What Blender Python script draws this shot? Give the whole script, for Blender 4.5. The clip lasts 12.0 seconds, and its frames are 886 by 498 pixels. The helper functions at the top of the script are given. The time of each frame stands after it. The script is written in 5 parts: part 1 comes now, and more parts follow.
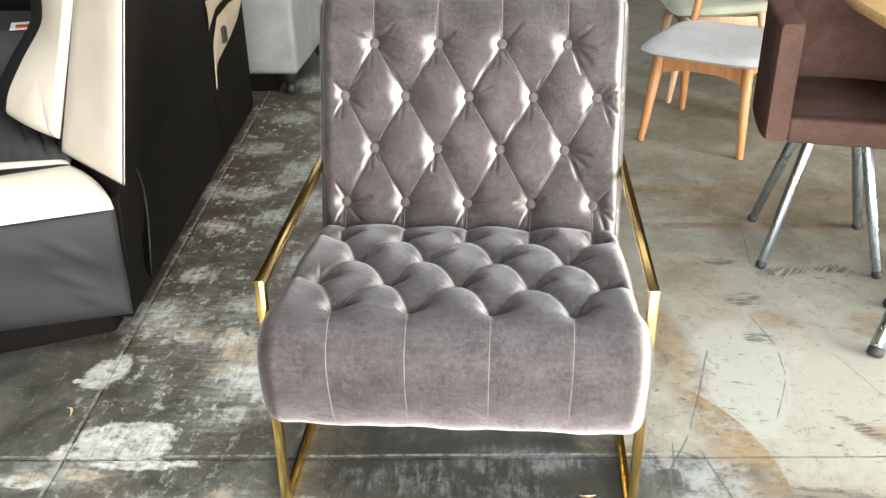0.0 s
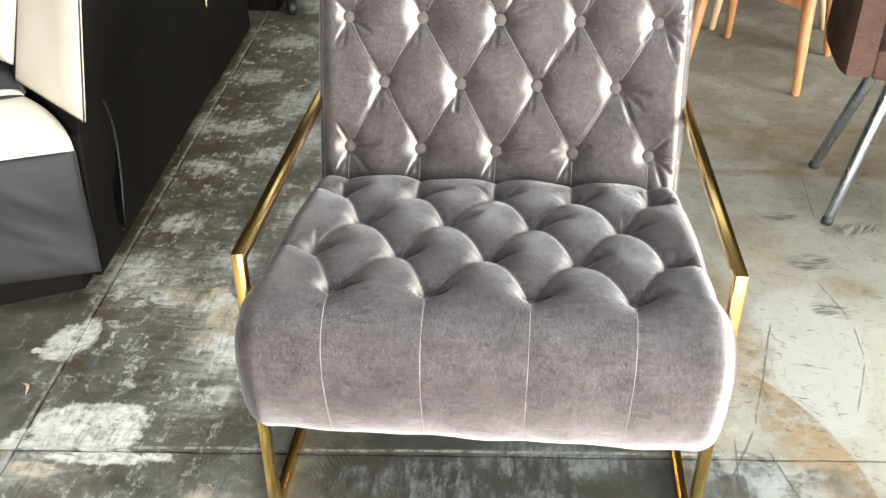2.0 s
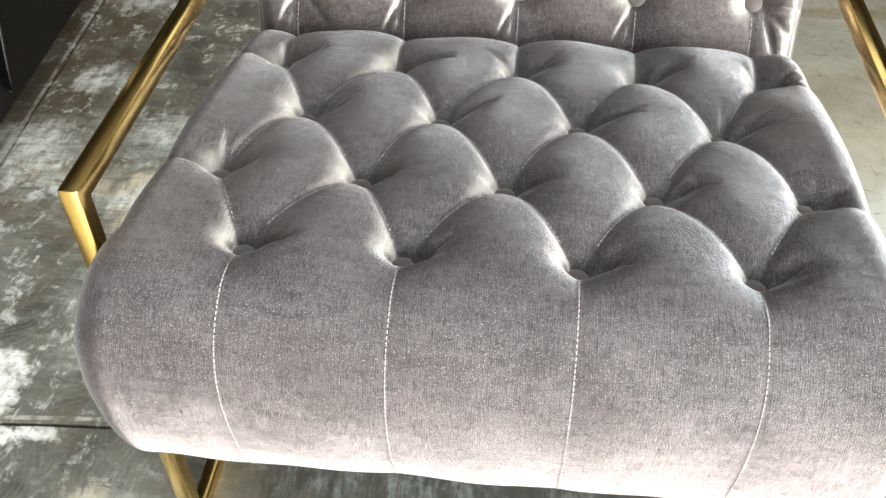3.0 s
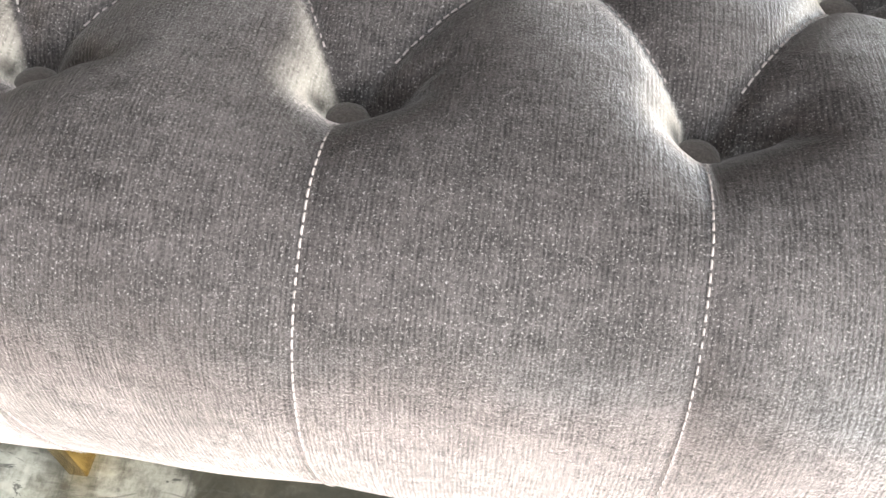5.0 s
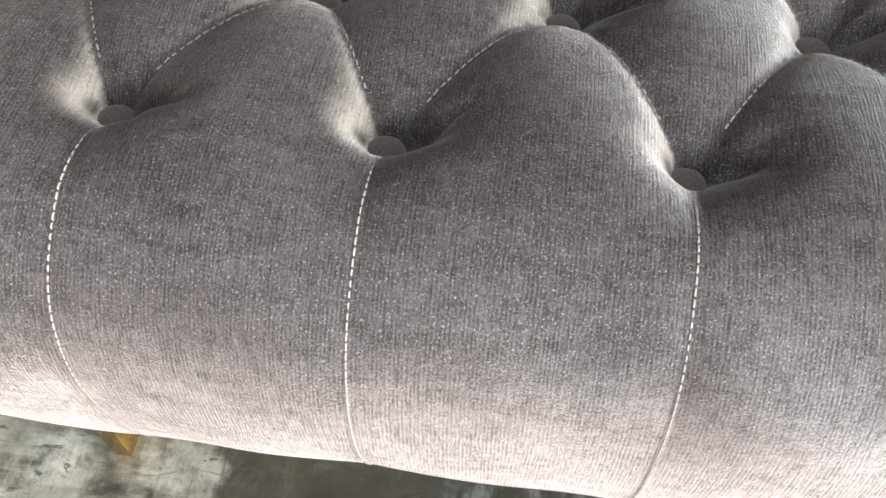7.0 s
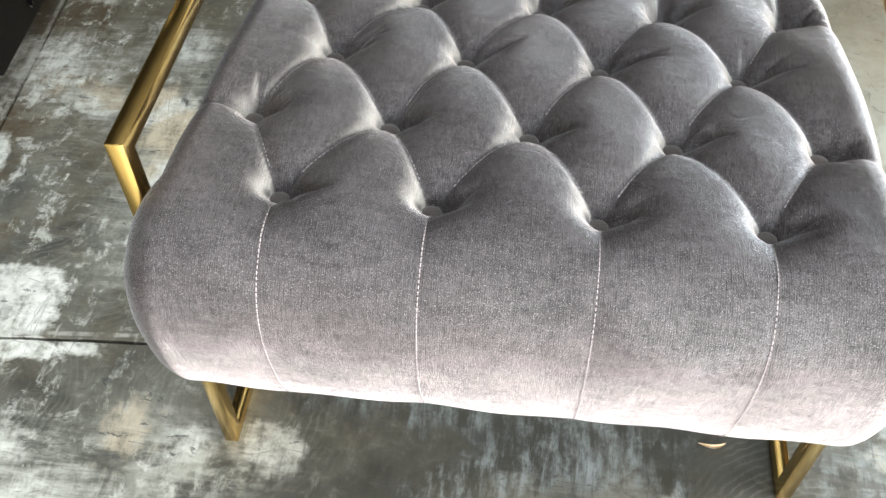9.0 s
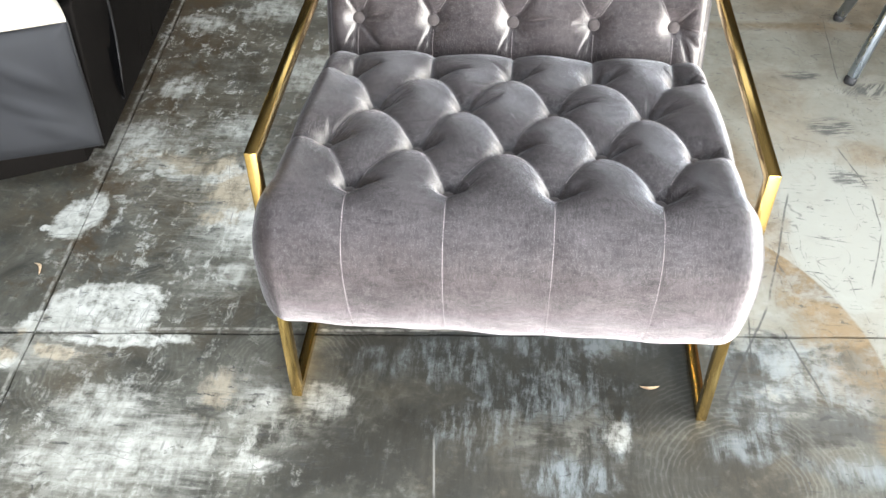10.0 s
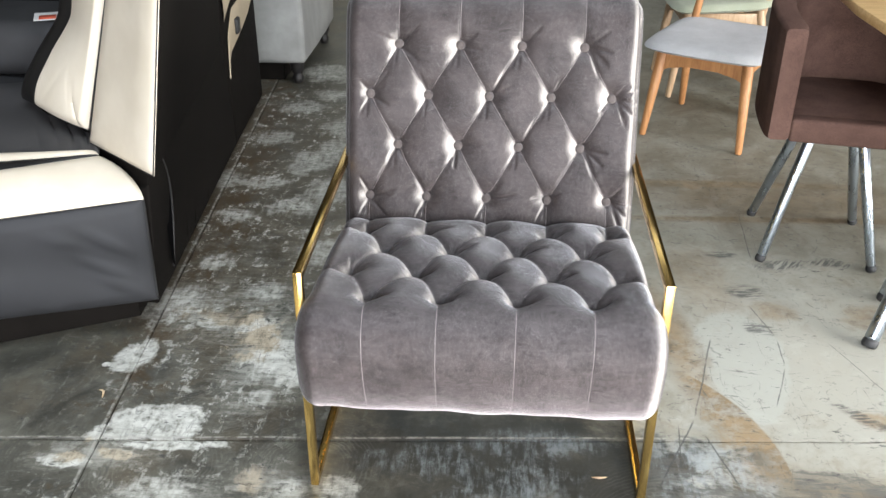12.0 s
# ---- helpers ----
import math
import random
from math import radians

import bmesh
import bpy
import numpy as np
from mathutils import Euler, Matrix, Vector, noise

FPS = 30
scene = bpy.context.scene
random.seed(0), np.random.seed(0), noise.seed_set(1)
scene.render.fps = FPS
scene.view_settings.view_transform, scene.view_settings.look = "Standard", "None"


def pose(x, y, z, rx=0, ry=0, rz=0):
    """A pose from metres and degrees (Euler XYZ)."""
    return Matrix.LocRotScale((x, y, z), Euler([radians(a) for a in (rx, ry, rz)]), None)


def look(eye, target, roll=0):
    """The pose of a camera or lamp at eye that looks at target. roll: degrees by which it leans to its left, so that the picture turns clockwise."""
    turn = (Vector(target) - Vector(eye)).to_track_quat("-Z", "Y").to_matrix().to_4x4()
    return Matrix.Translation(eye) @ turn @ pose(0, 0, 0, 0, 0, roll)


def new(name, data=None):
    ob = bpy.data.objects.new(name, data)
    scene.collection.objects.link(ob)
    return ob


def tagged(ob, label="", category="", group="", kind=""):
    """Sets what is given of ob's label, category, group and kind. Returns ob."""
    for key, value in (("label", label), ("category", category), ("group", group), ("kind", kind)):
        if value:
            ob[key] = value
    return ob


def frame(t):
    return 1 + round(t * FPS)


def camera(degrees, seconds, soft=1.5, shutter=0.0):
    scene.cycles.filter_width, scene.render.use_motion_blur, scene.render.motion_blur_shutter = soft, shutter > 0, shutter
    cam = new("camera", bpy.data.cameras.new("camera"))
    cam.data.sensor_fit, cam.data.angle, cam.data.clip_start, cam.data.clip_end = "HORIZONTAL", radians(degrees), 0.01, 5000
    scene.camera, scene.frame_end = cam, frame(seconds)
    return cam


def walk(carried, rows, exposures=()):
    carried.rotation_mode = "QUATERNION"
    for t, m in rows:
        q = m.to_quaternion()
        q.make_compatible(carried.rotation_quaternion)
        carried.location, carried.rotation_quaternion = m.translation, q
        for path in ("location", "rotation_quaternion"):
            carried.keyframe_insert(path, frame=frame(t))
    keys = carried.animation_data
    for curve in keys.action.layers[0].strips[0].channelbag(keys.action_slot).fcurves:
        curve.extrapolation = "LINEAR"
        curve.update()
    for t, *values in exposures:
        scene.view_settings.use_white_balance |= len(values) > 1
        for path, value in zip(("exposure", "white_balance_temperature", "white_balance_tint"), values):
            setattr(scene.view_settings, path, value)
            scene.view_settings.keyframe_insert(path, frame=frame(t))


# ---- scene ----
cam = camera(51.8, 12.0)
PATH = [
    (0, (0.098, -1.351, 1.311), (-0.052, 0.411, 0.376), -1.0),
    (0.5, (0.092, -1.388, 1.309), (-0.056, 0.363, 0.353), -0.8),
    (1, (0.081, -1.386, 1.307), (-0.065, 0.351, 0.325), -0.7),
    (1.5, (0.083, -1.311, 1.281), (-0.067, 0.409, 0.271), -0.5),
    (2, (0.044, -1.025, 1.201), (-0.118, 0.654, 0.127), -0.5),
    (2.5, (0.024, -0.732, 1.12), (-0.142, 0.847, -0.097), -0.7),
    (3, (0.017, -0.518, 0.983), (-0.149, 0.922, -0.395), -0.6),
    (3.5, (0.006, -0.369, 0.829), (-0.148, 0.956, -0.661), 0.5),
    (3.7, (0.002, -0.335, 0.791), (-0.169, 0.934, -0.746), 0.3),
    (5.5, (-0.003, -0.233, 0.726), (-0.168, 0.901, -0.913), -0.0),
    (6, (-0.007, -0.239, 0.741), (-0.162, 0.878, -0.911), -0.0),
    (6.5, (-0.008, -0.249, 0.759), (-0.161, 0.855, -0.902), -0.1),
    (7, (-0.01, -0.262, 0.789), (-0.171, 0.844, -0.87), -0.2),
    (7.2, (-0.006, -0.267, 0.809), (-0.181, 0.83, -0.854), -0.7),
    (8.8, (-0.008, -0.457, 1.01), (-0.171, 0.761, -0.568), -0.8),
    (9, (0.0, -0.508, 1.049), (-0.166, 0.748, -0.499), -0.9),
    (9.5, (0.027, -0.73, 1.152), (-0.137, 0.618, -0.316), -1.2),
    (10, (0.004, -0.941, 1.257), (-0.134, 0.507, -0.115), -0.9),
    (10.5, (-0.02, -1.132, 1.329), (-0.129, 0.435, 0.091), -0.8),
    (11, (0.012, -1.237, 1.349), (-0.07, 0.43, 0.247), -0.4),
    (11.5, (0.026, -1.332, 1.355), (-0.061, 0.388, 0.337), 0.1),
    (12, (0.027, -1.429, 1.374), (-0.092, 0.318, 0.407), 0.1),
]
walk(cam, [(t, look(eye, target, roll)) for t, eye, target, roll in PATH], exposures=[
    (0.0, 1.15, 6500, 10), (1.5, 1.20, 6500, 10), (2.0, 1.22, 6500, 9), (2.5, 1.19, 6450, 8), (3.0, 1.36, 6500, 7), (3.5, 0.87, 6600, 9), (5.5, 1.15, 6650, 8), (6.0, 0.86, 6650, 8),
    (6.5, 0.82, 6650, 9), (7.0, 0.86, 6600, 9), (9.0, 1.20, 6300, 7), (9.5, 1.10, 6150, 9), (10.0, 1.24, 6100, 10), (10.5, 1.06, 6100, 9), (11.0, 0.81, 6150, 11), (11.5, 0.83, 6150, 11), (12.0, 0.91, 6150, 11)])

# ---------------------------------------------------------------- light
SUN_ELEVATION, SUN_AZIMUTH = radians(40), radians(128)  # azimuth clockwise from +y
world = bpy.data.worlds.new("sky")
scene.world = world
world.use_nodes = True
wn = world.node_tree.nodes
sky = wn.new("ShaderNodeTexSky")
sky.sky_type, sky.sun_disc = "NISHITA", False
sky.sun_elevation, sky.sun_rotation = SUN_ELEVATION, SUN_AZIMUTH
wn["Background"].inputs["Strength"].default_value = 0.10
world.node_tree.links.new(sky.outputs[0], wn["Background"].inputs["Color"])

sun_data = bpy.data.lights.new("sun", "SUN")
sun_data.energy, sun_data.angle, sun_data.color = 5.0, radians(0.6), (1.0, 0.95, 0.87)
sun = new("sun", sun_data)
towards = Vector((math.sin(SUN_AZIMUTH) * math.cos(SUN_ELEVATION), math.cos(SUN_AZIMUTH) * math.cos(SUN_ELEVATION), math.sin(SUN_ELEVATION)))
sun.matrix_world = look((0, 0, 30), Vector((0, 0, 30)) - towards)

ROOM_W, ROOM_E, ROOM_S, ROOM_N, ROOM_H = -6.0, 4.2, -3.4, 8.0, 4.6
DOOR_S = (-1.1, 3.4, 3.8)   # roller door behind the camera: x from, x to, height
DOOR_E = (-2.8, 0.7, 2.7)   # roller door in the east wall: y from, y to, height


def area_lamp(name, eye, target, width, height, watts, colour):
    data = bpy.data.lights.new(name, "AREA")
    data.shape, data.size, data.size_y, data.energy, data.color = "RECTANGLE", width, height, watts, colour
    lamp = new(name, data)
    lamp.matrix_world = look(eye, target)
    return lamp


area_lamp("sky_light_south", (1.15, ROOM_S - 0.05, 1.15), (1.15, 0, 1.0), 4.4, 2.2, 205, (1.0, 0.985, 0.98))
area_lamp("sky_light_east", (ROOM_E + 0.05, -1.05, 1.38), (0, -1.05, 1.0), 3.4, 2.6, 290, (1.0, 0.97, 0.91))
# overhead fill lamps added below the closed ceiling, which has no opening
area_lamp("overhead_fill", (0.4, -0.6, ROOM_H - 0.03), (0.4, -0.6, 0), 3.0, 1.4, 74, (0.86, 0.94, 1.0))
area_lamp("overhead_fill", (0.4, 4.4, ROOM_H - 0.03), (0.4, 4.4, 0), 3.0, 1.4, 10, (0.97, 0.99, 1.0))


# ---------------------------------------------------------------- node helpers
class Nodes:
    """A small builder for a material's node tree."""

    def __init__(self, name):
        self.mat = bpy.data.materials.new(name)
        self.mat.use_nodes = True
        self.tree = self.mat.node_tree
        self.bsdf = self.tree.nodes["Principled BSDF"]
        self.where = None

    def add(self, kind, **values):
        node = self.tree.nodes.new(kind)
        for key, value in values.items():
            setattr(node, key, value)
        return node

    def put(self, socket, value):
        if hasattr(value, "is_output"):
            self.tree.links.new(value, socket)
        else:
            socket.default_value = value

    def place(self, world_space=False):
        if world_space:
            return self.add("ShaderNodeNewGeometry").outputs["Position"]
        return self.add("ShaderNodeTexCoord").outputs["Object"]

    def math(self, op, a, b=0.0, clamp=False):
        node = self.add("ShaderNodeMath", operation=op, use_clamp=clamp)
        self.put(node.inputs[0], a)
        self.put(node.inputs[1], b)
        return node.outputs[0]

    def noise(self, at, scale, detail=4.0, rough=0.55, distort=0.0, stretch=None):
        if stretch:
            m = self.add("ShaderNodeMapping")
            self.put(m.inputs["Vector"], at)
            m.inputs["Scale"].default_value = stretch
            at = m.outputs[0]
        node = self.add("ShaderNodeTexNoise")
        self.put(node.inputs["Vector"], at)
        for key, value in (("Scale", scale), ("Detail", detail), ("Roughness", rough), ("Distortion", distort)):
            node.inputs[key].default_value = value
        return node.outputs["Fac"]

    def ramp(self, value, low, high, to0=0.0, to1=1.0):
        node = self.add("ShaderNodeMapRange", interpolation_type="SMOOTHSTEP")
        self.put(node.inputs["Value"], value)
        for key, v in (("From Min", low), ("From Max", high), ("To Min", to0), ("To Max", to1)):
            node.inputs[key].default_value = v
        return node.outputs[0]

    def mix(self, fac, a, b):
        node = self.add("ShaderNodeMix", data_type="RGBA")
        self.put(node.inputs[0], fac)
        for socket, v in ((node.inputs[6], a), (node.inputs[7], b)):
            self.put(socket, v if hasattr(v, "is_output") else (*v, 1.0))
        return node.outputs[2]

    def bump(self, height, strength, distance, normal=None):
        node = self.add("ShaderNodeBump")
        node.inputs["Strength"].default_value, node.inputs["Distance"].default_value = strength, distance
        self.put(node.inputs["Height"], height)
        if normal:
            self.put(node.inputs["Normal"], normal)
        return node.outputs[0]

    def finish(self, colour, rough, normal=None, **more):
        self.put(self.bsdf.inputs["Base Color"], colour if hasattr(colour, "is_output") else (*colour, 1.0))
        self.put(self.bsdf.inputs["Roughness"], rough)
        if normal:
            self.put(self.bsdf.inputs["Normal"], normal)
        for key, value in more.items():
            self.put(self.bsdf.inputs[key.replace("_", " ")], value)
        return self.mat


# ---------------------------------------------------------------- materials
def velvet():
    n = Nodes("mauve_velvet")
    at = n.place()
    cloud = n.noise(at, 13, 6, 0.62, 0.3)
    streak = n.noise(at, 95, 6, 0.78, 0.2, stretch=(0.45, 1.5, 1.5))
    speck = n.noise(at, 900, 3, 0.75)
    wave = n.add("ShaderNodeTexWave", wave_type="BANDS", bands_direction="X")
    n.put(wave.inputs["Vector"], at)
    for key, value in (("Scale", 165), ("Distortion", 2.0), ("Detail", 2.0), ("Detail Scale", 0.25)):
        wave.inputs[key].default_value = value
    rib = n.math("ADD", n.math("MULTIPLY", wave.outputs["Fac"], 0.2), n.math("MULTIPLY", n.noise(at, 120, 2, 0.5, 0.0, stretch=(8.0, 0.7, 0.7)), 0.8))
    spark = n.ramp(n.noise(at, 1150, 2, 0.6), 0.60, 0.70)
    tone = n.math("ADD", n.math("MULTIPLY", cloud, 0.18), n.math("ADD", n.math("MULTIPLY", streak, 0.28), n.math("ADD", n.math("MULTIPLY", speck, 0.50), n.math("MULTIPLY", rib, 0.30))))
    colour = n.mix(n.ramp(tone, 0.47, 0.80), (0.0060, 0.0048, 0.0045), (0.070, 0.0555, 0.053))
    colour = n.mix(n.math("MULTIPLY", spark, 0.55), colour, (0.40, 0.375, 0.37))
    height = n.math("ADD", n.math("MULTIPLY", rib, 0.5), n.math("MULTIPLY", speck, 1.0))
    soft = n.bump(n.noise(at, 26, 2, 0.5), 0.09, 0.006)
    fine = n.bump(height, 0.55, 0.0010, soft)
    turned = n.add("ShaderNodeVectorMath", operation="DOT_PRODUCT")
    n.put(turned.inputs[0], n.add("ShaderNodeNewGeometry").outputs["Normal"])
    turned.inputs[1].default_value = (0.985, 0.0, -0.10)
    # cool overhead light painted in: upward cloth silver-blue, hanging cloth rosy
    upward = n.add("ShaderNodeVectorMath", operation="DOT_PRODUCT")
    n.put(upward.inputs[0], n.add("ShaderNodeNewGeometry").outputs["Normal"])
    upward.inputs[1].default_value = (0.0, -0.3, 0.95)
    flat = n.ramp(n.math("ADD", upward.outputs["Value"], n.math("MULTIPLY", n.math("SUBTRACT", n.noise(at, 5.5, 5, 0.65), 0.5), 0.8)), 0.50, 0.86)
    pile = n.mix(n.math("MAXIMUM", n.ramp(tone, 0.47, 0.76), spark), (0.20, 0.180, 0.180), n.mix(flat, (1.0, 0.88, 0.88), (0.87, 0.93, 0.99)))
    # sheen blacked out on slopes facing either side, painting shade into west ones
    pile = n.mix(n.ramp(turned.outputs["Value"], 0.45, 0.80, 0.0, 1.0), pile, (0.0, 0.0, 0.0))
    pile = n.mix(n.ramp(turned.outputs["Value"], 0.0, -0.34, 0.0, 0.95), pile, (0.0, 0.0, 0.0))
    n.finish(colour, 0.45, fine, Specular_IOR_Level=0.22, Sheen_Weight=0.2, Sheen_Roughness=0.35)
    # the pile is brushed to one side, so the sheen answers a leaning normal
    lean = n.add("ShaderNodeVectorMath", operation="ADD")
    n.put(lean.inputs[0], fine)
    lean.inputs[1].default_value = (0.30, -0.29, -0.38)
    brushed = n.add("ShaderNodeVectorMath", operation="NORMALIZE")
    n.put(brushed.inputs[0], lean.outputs[0])
    out = n.bsdf.outputs[0]
    # extra sheen on upward cloth only, painting the seat tops brighter
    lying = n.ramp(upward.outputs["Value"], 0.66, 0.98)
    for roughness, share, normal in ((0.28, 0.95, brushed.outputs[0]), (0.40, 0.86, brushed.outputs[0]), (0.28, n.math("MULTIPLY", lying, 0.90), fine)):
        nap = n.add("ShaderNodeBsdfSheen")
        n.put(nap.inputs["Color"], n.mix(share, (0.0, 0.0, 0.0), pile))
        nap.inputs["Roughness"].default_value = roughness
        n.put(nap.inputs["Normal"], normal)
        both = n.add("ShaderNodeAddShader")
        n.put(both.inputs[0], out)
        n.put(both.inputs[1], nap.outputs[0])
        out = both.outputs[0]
    # highlight painted into the colour: slopes facing east beside the buttons turn pale
    east_glint = n.math("MULTIPLY", n.math("MULTIPLY", n.ramp(turned.outputs["Value"], 0.22, 0.74), n.ramp(turned.outputs["Value"], 0.88, 0.66, 0.04, 1.0)), n.ramp(tone, 0.40, 0.66, 0.35, 1.0))
    east_glint = n.math("MULTIPLY", east_glint, n.ramp(upward.outputs["Value"], 0.52, 0.76, 1.0, 0.72))
    # the painted highlight is halved on the outer east rim
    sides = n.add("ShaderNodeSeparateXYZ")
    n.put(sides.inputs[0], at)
    east_glint = n.math("MULTIPLY", east_glint, n.ramp(sides.outputs["X"], 0.305, 0.330, 1.0, 0.5))
    # overhead light painted as added blue-grey colour on upward cloth
    top_light = n.mix(n.ramp(upward.outputs["Value"], 0.74, 1.0), (0.0, 0.0, 0.0), n.mix(n.ramp(tone, 0.46, 0.78), (0.002, 0.002, 0.002), (0.024, 0.025, 0.027)))
    painted_glint = n.add("ShaderNodeBsdfDiffuse")
    n.put(painted_glint.inputs["Color"], n.mix(east_glint, top_light, (0.46, 0.43, 0.385)))
    n.put(painted_glint.inputs["Normal"], fine)
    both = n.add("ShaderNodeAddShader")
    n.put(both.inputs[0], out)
    n.put(both.inputs[1], painted_glint.outputs[0])
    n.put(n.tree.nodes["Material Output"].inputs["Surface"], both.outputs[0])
    return n.mat


def brass():
    n = Nodes("polished_brass")
    at = n.place()
    smudge = n.noise(at, 30, 4, 0.6)
    colour = n.mix(smudge, (0.77, 0.53, 0.175), (0.81, 0.57, 0.205))
    return n.finish(colour, n.ramp(smudge, 0.3, 0.8, 0.17, 0.22), n.bump(n.noise(at, 6, 2), 0.04, 0.01), Metallic=1.0)


def leather(name, dark, light, rough=0.42, grain=420):
    n = Nodes(name)
    at = n.place()
    tone = n.noise(at, 7, 4, 0.6)
    colour = n.mix(n.ramp(tone, 0.3, 0.75), dark, light)
    vor = n.add("ShaderNodeTexVoronoi", feature="DISTANCE_TO_EDGE")
    n.put(vor.inputs["Vector"], at)
    vor.inputs["Scale"].default_value = grain
    wave = n.bump(n.noise(at, 11, 3, 0.5, 0.4), 0.12, 0.010)
    normal = n.bump(n.ramp(vor.outputs["Distance"], 0.0, 0.25), 0.10, 0.0008, wave)
    return n.finish(colour, n.ramp(tone, 0.3, 0.8, rough, rough + 0.12), normal)


def cloth(name, dark, light, scale=500, sheen=0.3, shine=0.2):
    n = Nodes(name)
    at = n.place()
    weave = n.noise(at, scale, 3, 0.7)
    cloud = n.noise(at, 12, 4, 0.6)
    tone = n.math("ADD", n.math("MULTIPLY", weave, 0.6), n.math("MULTIPLY", cloud, 0.4))
    colour = n.mix(n.ramp(tone, 0.32, 0.70), dark, light)
    normal = n.bump(weave, 0.5, 0.0015, n.bump(n.noise(at, 14, 3), 0.2, 0.006))
    return n.finish(colour, 0.85, normal, Sheen_Weight=sheen, Specular_IOR_Level=shine)


def wood(name, dark, light, axis=(9, 9, 1.2), rough=0.42):
    n = Nodes(name)
    at = n.place()
    grain = n.noise(at, 9, 6, 0.6, 0.6, stretch=axis)
    pore = n.noise(at, 60, 3, 0.7, 0.2, stretch=axis)
    colour = n.mix(n.ramp(n.math("ADD", n.math("MULTIPLY", grain, 0.75), n.math("MULTIPLY", pore, 0.25)), 0.32, 0.68), dark, light)
    return n.finish(colour, rough, n.bump(pore, 0.15, 0.0006))


def metal(name, colour, rough, dull=0.12):
    n = Nodes(name)
    at = n.place()
    smear = n.noise(at, 40, 4, 0.6, stretch=(1, 1, 0.2))
    return n.finish(n.mix(smear, tuple(0.85 * c for c in colour), colour), n.ramp(smear, 0.3, 0.8, rough, rough + dull), Metallic=1.0)


def plain(name, dark, light, rough, scale=6.0, relief=0.003):
    n = Nodes(name)
    at = n.place()
    tone = n.math("ADD", n.math("MULTIPLY", n.noise(at, scale, 5), 0.7), n.math("MULTIPLY", n.noise(at, scale * 14, 3), 0.3))
    return n.finish(n.mix(n.ramp(tone, 0.3, 0.7), dark, light), rough, n.bump(tone, 0.3, relief))


def concrete():
    """Worn, part-painted warehouse slab: a dark, rubbed coat on one side, bare pale concrete on the other, with stains and scuffs."""
    n = Nodes("worn_concrete")
    at = n.place(True)
    split = n.add("ShaderNodeSeparateXYZ")
    n.put(split.inputs[0], at)
    x, y = split.outputs["X"], split.outputs["Y"]
    big = n.noise(at, 1.6, 6, 0.62, 0.3)
    mid = n.noise(at, 5.5, 7, 0.68, 0.5)
    blot = n.noise(at, 11, 8, 0.70, 0.4)
    fine = n.noise(at, 38, 6, 0.7)
    grit = n.noise(at, 260, 3, 0.7)
    along_y = n.noise(at, 15, 7, 0.72, 0.25, stretch=(3.4, 0.7, 1))
    along_x = n.noise(at, 16, 7, 0.72, 0.3, stretch=(0.6, 3.6, 1))
    rough_edge = n.math("ADD", n.math("MULTIPLY", n.math("SUBTRACT", blot, 0.5), 3.4), n.math("MULTIPLY", n.math("SUBTRACT", fine, 0.5), 1.8))

    edges = {}

    def spot(cx, cy, rx, ry, turn=0.0, ragged=1.0, soft=0.35, boxy=False):
        """A maker of a mask: 1 inside a ragged oval (or a box with round corners), 0 outside it."""
        return lambda before: make_spot(before, cx, cy, rx, ry, turn, ragged, soft, boxy)

    waiting = [None]

    def make_spot(before, cx, cy, rx, ry, turn, ragged, soft, boxy):
        # each mask takes in a trace of the one made before it, so that they are worked out one by one and need little memory
        start, before = at, before or waiting[0]
        if before:
            after = n.add("ShaderNodeVectorMath", operation="MULTIPLY_ADD")
            n.put(after.inputs[0], before)
            after.inputs[1].default_value = (1e-6, 1e-6, 0)
            n.put(after.inputs[2], at)
            start = after.outputs[0]
        m = n.add("ShaderNodeMapping", vector_type="TEXTURE")
        n.put(m.inputs["Vector"], start)
        m.inputs["Location"].default_value, m.inputs["Rotation"].default_value, m.inputs["Scale"].default_value = (cx, cy, 0), (0, 0, radians(turn)), (rx, ry, 1)
        place = m.outputs[0]
        if boxy:
            square = n.add("ShaderNodeVectorMath", operation="MULTIPLY")
            n.put(square.inputs[0], place)
            n.put(square.inputs[1], place)
            place = square.outputs[0]
        far = n.add("ShaderNodeVectorMath", operation="LENGTH")
        n.put(far.inputs[0], place)
        if ragged not in edges:
            edges[ragged] = n.math("MULTIPLY", rough_edge, ragged)
        waiting[0] = n.ramp(n.math("ADD", far.outputs["Value"], edges[ragged]), 1 + soft, 1 - soft)
        return waiting[0]

    def chain(op, values):
        out = None
        for v in values:
            v = v(out) if callable(v) else v
            out = v if out is None else n.math(op, out, v)
        return out

    def most(values):
        return chain("MAXIMUM", values)

    def times(*values):
        return chain("MULTIPLY", values)

    def scratches(scale, stretch, level, width):
        """Thin curved lines along one level of a noise."""
        field = n.noise(at, scale, 2, 0.5, 0.2, stretch=stretch)
        return n.ramp(n.math("ABSOLUTE", n.math("SUBTRACT", field, level)), width, width * 0.25)

    def line(ax, ay, bx, by, width):
        """A thin scratch from a to b."""
        length = math.hypot(bx - ax, by - ay)
        c, s = (bx - ax) / length, (by - ay) / length
        dx, dy = n.math("SUBTRACT", x, ax), n.math("SUBTRACT", y, ay)
        along = n.math("ADD", n.math("MULTIPLY", dx, c), n.math("MULTIPLY", dy, s))
        across = n.math("ABSOLUTE", n.math("ADD", n.math("SUBTRACT", n.math("MULTIPLY", dy, c), n.math("MULTIPLY", dx, s)), n.math("MULTIPLY", n.math("SUBTRACT", mid, 0.5), 0.012)))
        inside = n.math("MULTIPLY", n.ramp(along, 0.0, 0.03), n.ramp(along, length, length - 0.03))
